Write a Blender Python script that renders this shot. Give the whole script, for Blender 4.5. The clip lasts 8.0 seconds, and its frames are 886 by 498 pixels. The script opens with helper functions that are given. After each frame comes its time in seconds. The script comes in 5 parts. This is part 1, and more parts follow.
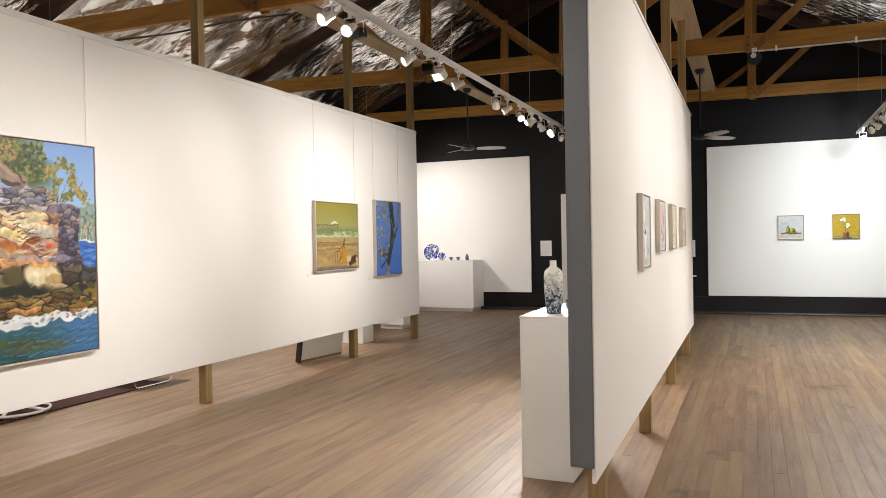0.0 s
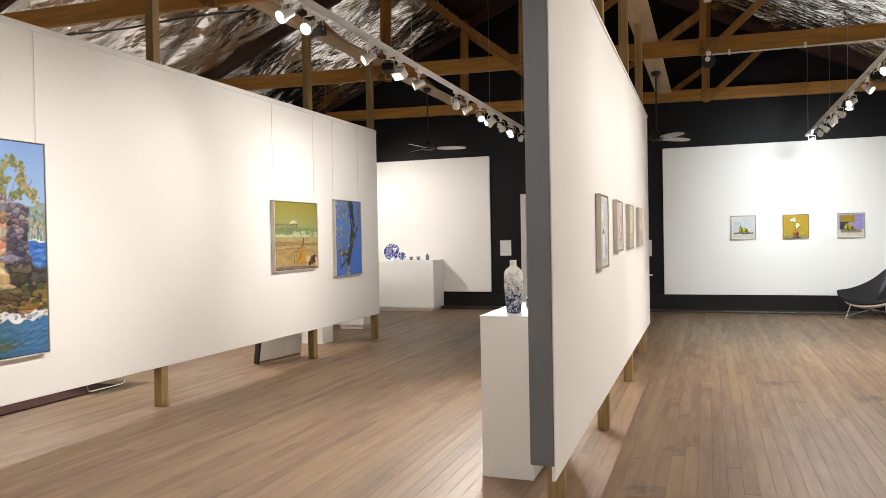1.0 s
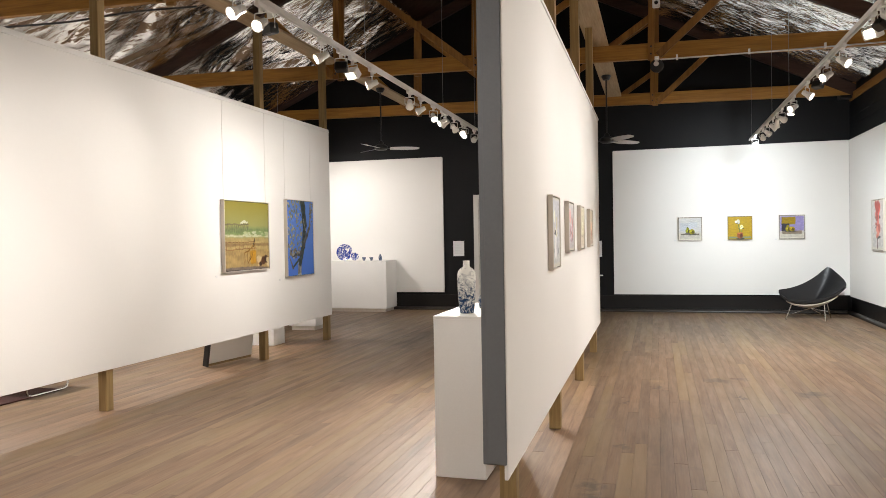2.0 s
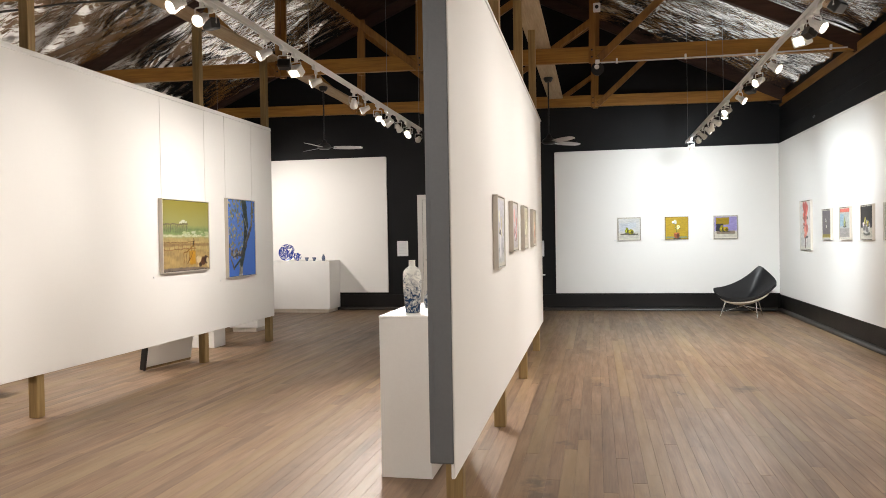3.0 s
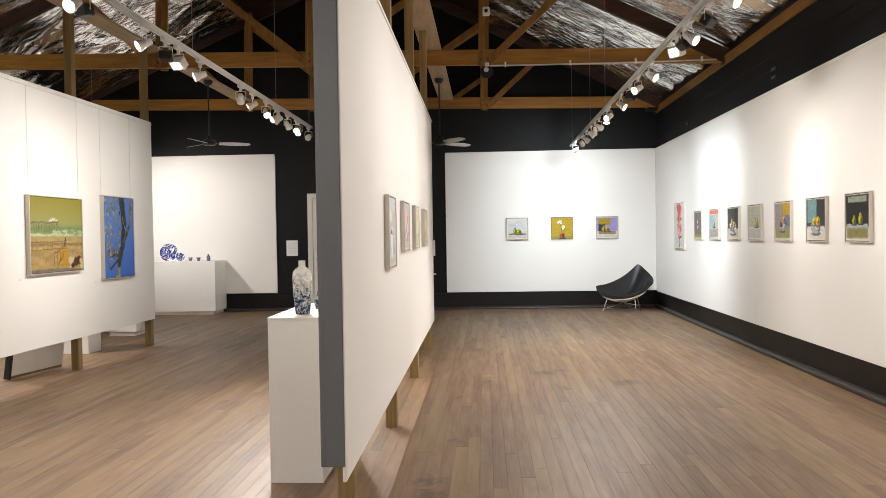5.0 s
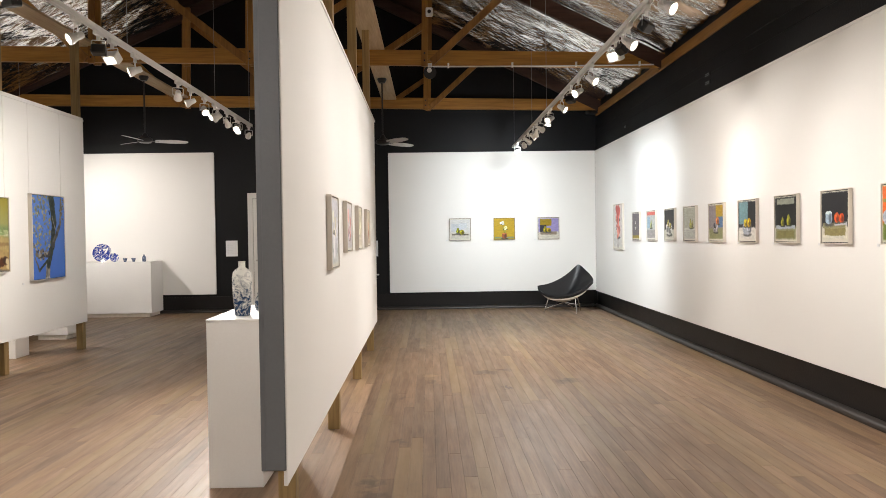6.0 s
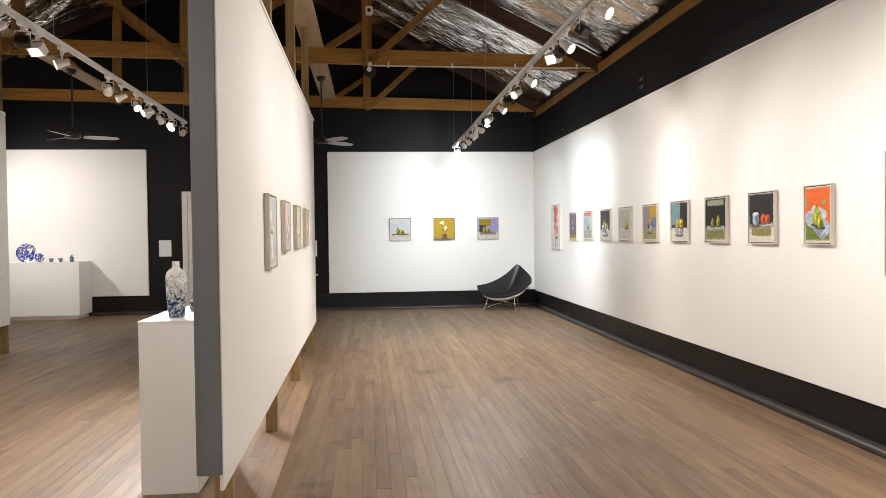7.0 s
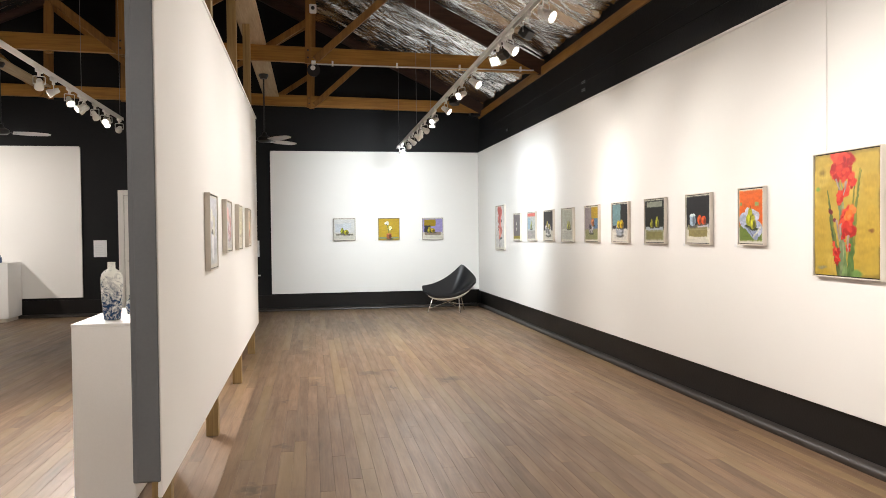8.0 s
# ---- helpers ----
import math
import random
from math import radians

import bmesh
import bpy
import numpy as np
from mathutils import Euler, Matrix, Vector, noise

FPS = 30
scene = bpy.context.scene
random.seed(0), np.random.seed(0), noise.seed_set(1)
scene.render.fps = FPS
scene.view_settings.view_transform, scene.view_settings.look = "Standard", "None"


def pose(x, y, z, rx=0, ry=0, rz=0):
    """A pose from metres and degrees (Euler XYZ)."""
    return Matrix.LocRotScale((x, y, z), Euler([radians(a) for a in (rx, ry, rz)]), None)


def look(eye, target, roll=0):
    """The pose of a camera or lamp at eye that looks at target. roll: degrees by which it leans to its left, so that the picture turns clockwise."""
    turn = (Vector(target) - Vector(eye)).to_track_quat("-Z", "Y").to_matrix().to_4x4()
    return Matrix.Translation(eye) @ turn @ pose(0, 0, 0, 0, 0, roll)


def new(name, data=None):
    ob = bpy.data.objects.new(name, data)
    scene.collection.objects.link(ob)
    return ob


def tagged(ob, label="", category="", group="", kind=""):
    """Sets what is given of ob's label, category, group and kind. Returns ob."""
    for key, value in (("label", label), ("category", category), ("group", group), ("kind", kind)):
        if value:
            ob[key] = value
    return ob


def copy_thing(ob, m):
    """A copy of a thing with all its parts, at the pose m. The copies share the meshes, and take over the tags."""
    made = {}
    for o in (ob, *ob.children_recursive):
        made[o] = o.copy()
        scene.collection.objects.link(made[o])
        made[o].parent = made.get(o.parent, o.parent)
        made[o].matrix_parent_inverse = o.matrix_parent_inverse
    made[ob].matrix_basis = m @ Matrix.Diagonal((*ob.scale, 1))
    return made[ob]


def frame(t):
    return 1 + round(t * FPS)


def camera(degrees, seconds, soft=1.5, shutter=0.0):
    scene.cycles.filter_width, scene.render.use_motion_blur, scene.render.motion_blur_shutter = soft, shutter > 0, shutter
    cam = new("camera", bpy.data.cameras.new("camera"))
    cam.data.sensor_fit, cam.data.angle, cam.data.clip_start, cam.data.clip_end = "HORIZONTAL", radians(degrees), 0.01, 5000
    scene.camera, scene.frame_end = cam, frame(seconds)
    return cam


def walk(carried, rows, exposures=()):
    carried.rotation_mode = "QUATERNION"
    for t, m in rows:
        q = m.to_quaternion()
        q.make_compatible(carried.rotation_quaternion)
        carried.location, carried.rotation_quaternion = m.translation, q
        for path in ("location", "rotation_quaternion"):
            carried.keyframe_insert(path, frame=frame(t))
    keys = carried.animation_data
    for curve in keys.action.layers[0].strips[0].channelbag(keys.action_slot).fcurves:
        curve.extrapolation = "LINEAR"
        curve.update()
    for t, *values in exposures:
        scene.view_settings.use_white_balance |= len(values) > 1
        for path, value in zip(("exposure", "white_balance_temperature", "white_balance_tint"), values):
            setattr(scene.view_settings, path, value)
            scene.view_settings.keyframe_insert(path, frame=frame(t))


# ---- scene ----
cam = camera(61.9, 8.0, soft=0.8)
PATH = [
    (0, (-0.085, -0.014, 1.484), (-0.863, 1.829, 1.457), -1.1),
    (0.5, (-0.084, -0.012, 1.485), (-0.814, 1.85, 1.457), -1.1),
    (1, (-0.089, -0.014, 1.485), (-0.766, 1.868, 1.455), -1.1),
    (1.5, (-0.088, -0.012, 1.486), (-0.709, 1.889, 1.455), -1.0),
    (3, (-0.107, -0.015, 1.481), (-0.514, 1.943, 1.448), -1.0),
    (3.5, (-0.11, 0.002, 1.482), (-0.442, 1.974, 1.446), -0.9),
    (4, (-0.11, 0.005, 1.482), (-0.371, 1.987, 1.446), -0.9),
    (4.5, (-0.111, -0.005, 1.484), (-0.3, 1.986, 1.446), -0.9),
    (6, (-0.11, -0.002, 1.486), (-0.072, 1.998, 1.445), -0.8),
    (6.5, (-0.111, 0.0, 1.484), (0.009, 1.996, 1.443), -0.7),
    (7, (-0.111, 0.001, 1.484), (0.089, 1.99, 1.441), -0.7),
    (7.5, (-0.115, 0.004, 1.485), (0.162, 1.985, 1.441), -0.7),
    (8, (-0.111, 0.003, 1.485), (0.237, 1.972, 1.441), -0.6),
]
walk(cam, [(t, look(eye, target, roll)) for t, eye, target, roll in PATH])

# ---- world and exposure ----
world = bpy.data.worlds.new("night_outside")
scene.world = world
world.use_nodes = True
world.node_tree.nodes["Background"].inputs["Color"].default_value = (0.02, 0.025, 0.035, 1)
world.node_tree.nodes["Background"].inputs["Strength"].default_value = 0.1
scene.view_settings.exposure = 0.0
SPOT_WATTS = 310.0
WARM = (1.0, 0.935, 0.885)

# ---- plan, in metres ----
EAST, WEST, NORTH, SOUTH = 3.24, -8.5, 14.62, -4.5     # faces of the outer walls
MID_X = -2.65                                          # ridge
PITCH = 0.46                                           # rise of the roof per metre
EAVE = 4.02
PANEL_LOW, PANEL_TOP = 0.37, 3.11
RAIL_Z = 2.95


# ---- materials ----
def material(name, color, rough=0.5, metal=0.0, spread=0.12, scale=3.0, fine=60.0, bump=0.05, stretch=(1, 1, 1), per_object=0.0, spec=0.5, coat=0.0):
    """A painted, wooden or metal surface with variation at two scales and fine relief."""
    m = bpy.data.materials.new(name)
    m.use_nodes = True
    nt = m.node_tree
    n, l = nt.nodes, nt.links
    b = n["Principled BSDF"]
    b.inputs["Metallic"].default_value = metal
    b.inputs["Specular IOR Level"].default_value = spec
    b.inputs["Coat Weight"].default_value = coat
    geo = n.new("ShaderNodeNewGeometry")
    mp = n.new("ShaderNodeMapping")
    mp.inputs["Scale"].default_value = stretch
    l.new(geo.outputs["Position"], mp.inputs["Vector"])
    big, small = n.new("ShaderNodeTexNoise"), n.new("ShaderNodeTexNoise")
    big.inputs["Scale"].default_value, big.inputs["Detail"].default_value = scale, 4
    small.inputs["Scale"].default_value, small.inputs["Detail"].default_value = fine, 5
    l.new(mp.outputs[0], big.inputs["Vector"])
    l.new(mp.outputs[0], small.inputs["Vector"])
    mix = n.new("ShaderNodeMath")
    mix.operation = "MULTIPLY_ADD"
    mix.inputs[1].default_value = 0.6
    l.new(big.outputs["Fac"], mix.inputs[0])
    half = n.new("ShaderNodeMath")
    half.operation = "MULTIPLY"
    half.inputs[1].default_value = 0.4
    l.new(small.outputs["Fac"], half.inputs[0])
    l.new(half.outputs[0], mix.inputs[2])
    ramp = n.new("ShaderNodeMapRange")
    ramp.inputs["From Min"].default_value, ramp.inputs["From Max"].default_value = 0.3, 0.7
    ramp.inputs["To Min"].default_value, ramp.inputs["To Max"].default_value = 1 - spread, 1 + spread
    l.new(mix.outputs[0], ramp.inputs["Value"])
    value = ramp.outputs[0]
    if per_object:
        info = n.new("ShaderNodeObjectInfo")
        r2 = n.new("ShaderNodeMapRange")
        r2.inputs["To Min"].default_value, r2.inputs["To Max"].default_value = 1 - per_object, 1 + per_object
        l.new(info.outputs["Random"], r2.inputs["Value"])
        mul = n.new("ShaderNodeMath")
        mul.operation = "MULTIPLY"
        l.new(value, mul.inputs[0])
        l.new(r2.outputs[0], mul.inputs[1])
        value = mul.outputs[0]
    col = n.new("ShaderNodeVectorMath")
    col.operation = "SCALE"
    col.inputs[0].default_value = color[:3]
    l.new(value, col.inputs["Scale"])
    l.new(col.outputs[0], b.inputs["Base Color"])
    rr = n.new("ShaderNodeMapRange")
    rr.inputs["To Min"].default_value, rr.inputs["To Max"].default_value = max(0.02, rough - 0.12), min(1, rough + 0.12)
    l.new(mix.outputs[0], rr.inputs["Value"])
    l.new(rr.outputs[0], b.inputs["Roughness"])
    if bump:
        bp = n.new("ShaderNodeBump")
        bp.inputs["Strength"].default_value, bp.inputs["Distance"].default_value = bump, 0.01
        l.new(small.outputs["Fac"], bp.inputs["Height"])
        l.new(bp.outputs[0], b.inputs["Normal"])
    return m


def wood(name, dark, light, along, rough=0.6, per_object=0.15, per_island=0.0, grain=1.0):
    """Timber whose grain runs along one axis (0, 1 or 2), with knots and streaks."""
    m = bpy.data.materials.new(name)
    m.use_nodes = True
    nt = m.node_tree
    n, l = nt.nodes, nt.links
    b = n["Principled BSDF"]
    geo = n.new("ShaderNodeNewGeometry")
    info = n.new("ShaderNodeObjectInfo")
    shift = n.new("ShaderNodeVectorMath")
    shift.operation = "SCALE"
    shift.inputs[0].default_value = (7.1, 13.7, 9.3)
    l.new(geo.outputs["Random Per Island"] if per_island else info.outputs["Random"], shift.inputs["Scale"])
    add = n.new("ShaderNodeVectorMath")
    l.new(geo.outputs["Position"], add.inputs[0])
    l.new(shift.outputs[0], add.inputs[1])
    mp = n.new("ShaderNodeMapping")
    sc = [60.0 * grain] * 3
    sc[along] = 2.6 * grain
    mp.inputs["Scale"].default_value = sc
    l.new(add.outputs[0], mp.inputs["Vector"])
    g1 = n.new("ShaderNodeTexNoise")
    g1.inputs["Scale"].default_value, g1.inputs["Detail"].default_value, g1.inputs["Distortion"].default_value = 1.0, 6, 0.6
    l.new(mp.outputs[0], g1.inputs["Vector"])
    mp2 = n.new("ShaderNodeMapping")
    sc2 = [17.0] * 3
    sc2[along] = 1.7
    mp2.inputs["Scale"].default_value = sc2
    l.new(add.outputs[0], mp2.inputs["Vector"])
    g2 = n.new("ShaderNodeTexNoise")
    g2.inputs["Scale"].default_value, g2.inputs["Detail"].default_value = 1.0, 3
    l.new(mp2.outputs[0], g2.inputs["Vector"])
    fac = n.new("ShaderNodeMath")
    fac.operation = "ADD"
    l.new(g1.outputs["Fac"], fac.inputs[0])
    l.new(g2.outputs["Fac"], fac.inputs[1])
    rng = n.new("ShaderNodeMapRange")
    rng.inputs["From Min"].default_value, rng.inputs["From Max"].default_value = 0.55, 1.45
    l.new(fac.outputs[0], rng.inputs["Value"])
    ramp = n.new("ShaderNodeMix")
    ramp.data_type = "RGBA"
    ramp.inputs["A"].default_value, ramp.inputs["B"].default_value = (*dark, 1), (*light, 1)
    l.new(rng.outputs[0], ramp.inputs["Factor"])
    r2 = n.new("ShaderNodeMapRange")
    amount = per_island or per_object
    r2.inputs["To Min"].default_value, r2.inputs["To Max"].default_value = 1 - amount, 1 + amount
    l.new(geo.outputs["Random Per Island"] if per_island else info.outputs["Random"], r2.inputs["Value"])
    col = n.new("ShaderNodeVectorMath")
    col.operation = "SCALE"
    l.new(ramp.outputs["Result"], col.inputs[0])
    l.new(r2.outputs[0], col.inputs["Scale"])
    l.new(col.outputs[0], b.inputs["Base Color"])
    rr = n.new("ShaderNodeMapRange")
    rr.inputs["To Min"].default_value, rr.inputs["To Max"].default_value = rough + 0.12, rough - 0.12
    l.new(g2.outputs["Fac"], rr.inputs["Value"])
    l.new(rr.outputs[0], b.inputs["Roughness"])
    bp = n.new("ShaderNodeBump")
    bp.inputs["Strength"].default_value, bp.inputs["Distance"].default_value = 0.12, 0.004
    l.new(g1.outputs["Fac"], bp.inputs["Height"])
    l.new(bp.outputs[0], b.inputs["Normal"])
    return m


DARK, PALE = (0.035, 0.020, 0.013), (0.34, 0.22, 0.11)
MARKS = (((-0.09, 7.72), 0.13, 0.8, PALE), ((-0.09, 7.40), 0.13, 0.55, DARK), ((0.47, 7.85), 0.22, 0.6, DARK), ((0.70, 7.98), 0.16, 0.5, DARK), ((1.25, 7.34), 0.22, 0.7, DARK),
         ((-0.48, 4.42), 0.14, 0.55, DARK), ((-0.46, 4.18), 0.15, 0.5, DARK), ((-0.38, 6.67), 0.08, 0.5, DARK), ((0.63, 7.06), 0.06, 0.9, DARK), ((-0.35, 5.3), 0.10, 0.5, DARK))


def floor_wood(name, per_island):
    """Worn, satin hardwood boards: random boards, scuffs, dull traffic patches."""
    m = wood(name, (0.118, 0.066, 0.036), (0.262, 0.160, 0.090), 1, rough=0.47, per_object=0.22, per_island=0.22 if per_island else 0.0, grain=1.3)
    nt = m.node_tree
    n, l = nt.nodes, nt.links
    b = n["Principled BSDF"]
    geo = n.new("ShaderNodeNewGeometry")
    scuff = n.new("ShaderNodeTexNoise")
    scuff.inputs["Scale"].default_value, scuff.inputs["Detail"].default_value, scuff.inputs["Roughness"].default_value = 0.8, 6, 0.62
    l.new(geo.outputs["Position"], scuff.inputs["Vector"])
    wear = n.new("ShaderNodeMapRange")
    wear.inputs["From Min"].default_value, wear.inputs["From Max"].default_value = 0.42, 0.68
    l.new(scuff.outputs["Fac"], wear.inputs["Value"])
    wear.inputs["To Max"].default_value = 0.45
    mix = n.new("ShaderNodeMix")
    mix.data_type = "RGBA"
    mix.inputs["B"].default_value = (0.205, 0.138, 0.084, 1)
    old = b.inputs["Base Color"].links[0].from_socket
    l.new(old, mix.inputs["A"])
    l.new(wear.outputs[0], mix.inputs["Factor"])
    # single boards of a yellower or greyer timber
    pick = n.new("ShaderNodeTexWhiteNoise")
    pick.noise_dimensions = "1D"
    source = geo.outputs["Random Per Island"] if per_island else n.new("ShaderNodeObjectInfo").outputs["Random"]
    l.new(source, pick.inputs["W"])
    share = n.new("ShaderNodeMapRange")
    share.inputs["From Min"].default_value, share.inputs["From Max"].default_value, share.inputs["To Max"].default_value = 0.55, 1.0, 0.65
    l.new(pick.outputs["Value"], share.inputs["Value"])
    odd = n.new("ShaderNodeMix")
    odd.data_type = "RGBA"
    odd.inputs["B"].default_value = (0.275, 0.190, 0.092, 1)
    l.new(mix.outputs["Result"], odd.inputs["A"])
    l.new(share.outputs[0], odd.inputs["Factor"])
    mix = odd
    # ground-in dirt at the joints and in long patches
    dirt = n.new("ShaderNodeTexNoise")
    dirt.inputs["Scale"].default_value, dirt.inputs["Detail"].default_value, dirt.inputs["Roughness"].default_value = 1.0, 7, 0.7
    dmap = n.new("ShaderNodeMapping")
    dmap.inputs["Scale"].default_value = (5.0, 1.3, 1.0)
    l.new(geo.outputs["Position"], dmap.inputs["Vector"])
    l.new(dmap.outputs[0], dirt.inputs["Vector"])
    dr = n.new("ShaderNodeMapRange")
    dr.inputs["From Min"].default_value, dr.inputs["From Max"].default_value, dr.inputs["To Max"].default_value = 0.50, 0.72, 0.42
    l.new(dirt.outputs["Fac"], dr.inputs["Value"])
    soiled = n.new("ShaderNodeMix")
    soiled.data_type = "RGBA"
    soiled.inputs["B"].default_value = (0.098, 0.066, 0.046, 1)
    l.new(mix.outputs["Result"], soiled.inputs["A"])
    l.new(dr.outputs[0], soiled.inputs["Factor"])
    mix = soiled
    spots = n.new("ShaderNodeTexNoise")
    spots.inputs["Scale"].default_value, spots.inputs["Detail"].default_value, spots.inputs["Roughness"].default_value = 3.2, 9, 0.68
    l.new(geo.outputs["Position"], spots.inputs["Vector"])
    sr = n.new("ShaderNodeMapRange")
    sr.inputs["From Min"].default_value, sr.inputs["From Max"].default_value = 0.60, 0.74
    sr.inputs["To Max"].default_value = 0.38
    l.new(spots.outputs["Fac"], sr.inputs["Value"])
    mix2 = n.new("ShaderNodeMix")
    mix2.data_type = "RGBA"
    mix2.inputs["B"].default_value = (0.060, 0.032, 0.020, 1)
    l.new(mix.outputs["Result"], mix2.inputs["A"])
    l.new(sr.outputs[0], mix2.inputs["Factor"])
    last = mix2.outputs["Result"]
    # old marks in the boards: a pale patched knot, dragged scuffs, spilt drops
    ragged = n.new("ShaderNodeTexNoise")
    ragged.inputs["Scale"].default_value, ragged.inputs["Detail"].default_value = 14.0, 5
    l.new(geo.outputs["Position"], ragged.inputs["Vector"])
    off = n.new("ShaderNodeVectorMath")
    off.operation = "MULTIPLY_ADD"
    off.inputs[1].default_value = (0.22, 0.40, 0.0)
    l.new(ragged.outputs["Color"], off.inputs[0])
    l.new(geo.outputs["Position"], off.inputs[2])
    for place, size, strength, tone in MARKS:
        d = n.new("ShaderNodeVectorMath")
        d.operation = "DISTANCE"
        l.new(off.outputs[0], d.inputs[0])
        d.inputs[1].default_value = (place[0] + 0.11, place[1] + 0.20, 0.0)
        f = n.new("ShaderNodeMapRange")
        f.inputs["From Min"].default_value, f.inputs["From Max"].default_value = size * 0.75, size * 0.2
        f.inputs["To Max"].default_value = strength
        l.new(d.outputs["Value"], f.inputs["Value"])
        mk = n.new("ShaderNodeMix")
        mk.data_type = "RGBA"
        mk.inputs["B"].default_value = (*tone, 1)
        l.new(last, mk.inputs["A"])
        l.new(f.outputs[0], mk.inputs["Factor"])
        last = mk.outputs["Result"]
    l.new(last, b.inputs["Base Color"])
    return m


def glowing(name, color, strength):
    m = bpy.data.materials.new(name)
    m.use_nodes = True
    b = m.node_tree.nodes["Principled BSDF"]
    b.inputs["Base Color"].default_value = (0.9, 0.9, 0.9, 1)
    b.inputs["Emission Color"].default_value = (*color, 1)
    b.inputs["Emission Strength"].default_value = strength
    return m


def painted(name):
    """Oil paint on canvas: the colours of the picture's own vertices, with brush relief."""
    m = bpy.data.materials.new(name)
    m.use_nodes = True
    n, l = m.node_tree.nodes, m.node_tree.links
    b = n["Principled BSDF"]
    at = n.new("ShaderNodeAttribute")
    at.attribute_name = "paint"
    deep = n.new("ShaderNodeGamma")
    deep.inputs["Gamma"].default_value = 1.13
    l.new(at.outputs["Color"], deep.inputs["Color"])
    l.new(deep.outputs[0], b.inputs["Base Color"])
    b.inputs["Roughness"].default_value = 0.5
    b.inputs["Specular IOR Level"].default_value = 0.3
    tx = n.new("ShaderNodeTexNoise")
    tx.inputs["Scale"].default_value, tx.inputs["Detail"].default_value, tx.inputs["Distortion"].default_value = 70, 4, 1.5
    geo = n.new("ShaderNodeNewGeometry")
    l.new(geo.outputs["Position"], tx.inputs["Vector"])
    bp = n.new("ShaderNodeBump")
    bp.inputs["Strength"].default_value, bp.inputs["Distance"].default_value = 0.15, 0.004
    l.new(tx.outputs["Fac"], bp.inputs["Height"])
    l.new(bp.outputs[0], b.inputs["Normal"])
    return m


def porcelain(name, low, high, scale, clear_above, blue=(0.012, 0.042, 0.13), rise=0.24, drop=-0.14):
    """White glaze with cobalt brushwork that thins out above a height."""
    m = bpy.data.materials.new(name)
    m.use_nodes = True
    n, l = m.node_tree.nodes, m.node_tree.links
    b = n["Principled BSDF"]
    tc = n.new("ShaderNodeTexCoord")
    t1, t2 = n.new("ShaderNodeTexNoise"), n.new("ShaderNodeTexNoise")
    t1.inputs["Scale"].default_value, t1.inputs["Detail"].default_value, t1.inputs["Distortion"].default_value = scale, 6, 3.6
    t2.inputs["Scale"].default_value, t2.inputs["Detail"].default_value, t2.inputs["Distortion"].default_value = scale * 2.7, 3, 1.8
    for t in (t1, t2):
        l.new(tc.outputs["Object"], t.inputs["Vector"])
    sep = n.new("ShaderNodeSeparateXYZ")
    l.new(tc.outputs["Object"], sep.inputs[0])
    hgt = n.new("ShaderNodeMapRange")
    hgt.inputs["From Min"].default_value, hgt.inputs["From Max"].default_value = clear_above * 0.1, clear_above
    hgt.inputs["To Min"].default_value, hgt.inputs["To Max"].default_value = rise, drop
    hgt.clamp = False
    l.new(sep.outputs["Z"], hgt.inputs["Value"])
    add = n.new("ShaderNodeMath")
    l.new(t1.outputs["Fac"], add.inputs[0])
    l.new(hgt.outputs[0], add.inputs[1])
    rmp = n.new("ShaderNodeMapRange")
    rmp.inputs["From Min"].default_value, rmp.inputs["From Max"].default_value = low, high
    l.new(add.outputs[0], rmp.inputs["Value"])
    fine = n.new("ShaderNodeMapRange")
    fine.inputs["From Min"].default_value, fine.inputs["From Max"].default_value = 0.20, 0.50
    l.new(t2.outputs["Fac"], fine.inputs["Value"])
    mul = n.new("ShaderNodeMath")
    mul.operation = "MULTIPLY"
    l.new(rmp.outputs[0], mul.inputs[0])
    l.new(fine.outputs[0], mul.inputs[1])
    mix = n.new("ShaderNodeMix")
    mix.data_type = "RGBA"
    mix.inputs["A"].default_value, mix.inputs["B"].default_value = (0.80, 0.80, 0.74, 1), (*blue, 1)
    l.new(mul.outputs[0], mix.inputs["Factor"])
    l.new(mix.outputs["Result"], b.inputs["Base Color"])
    b.inputs["Roughness"].default_value = 0.12
    return m


def foil_material():
    m = bpy.data.materials.new("foil_insulation")
    m.use_nodes = True
    n, l = m.node_tree.nodes, m.node_tree.links
    b = n["Principled BSDF"]
    b.inputs["Base Color"].default_value = (0.88, 0.87, 0.85, 1)
    b.inputs["Metallic"].default_value, b.inputs["Roughness"].default_value = 1.0, 0.09
    geo = n.new("ShaderNodeNewGeometry")
    mp = n.new("ShaderNodeMapping")
    mp.inputs["Rotation"].default_value = (0, 0, 0.25)
    mp.inputs["Scale"].default_value = (2.6, 15, 2.6)
    l.new(geo.outputs["Position"], mp.inputs["Vector"])
    t = n.new("ShaderNodeTexNoise")
    t.inputs["Scale"].default_value, t.inputs["Detail"].default_value, t.inputs["Distortion"].default_value = 1.0, 3, 1.2
    l.new(mp.outputs[0], t.inputs["Vector"])
    bp = n.new("ShaderNodeBump")
    bp.inputs["Strength"].default_value, bp.inputs["Distance"].default_value = 0.75, 0.02
    l.new(t.outputs["Fac"], bp.inputs["Height"])
    l.new(bp.outputs[0], b.inputs["Normal"])
    return m


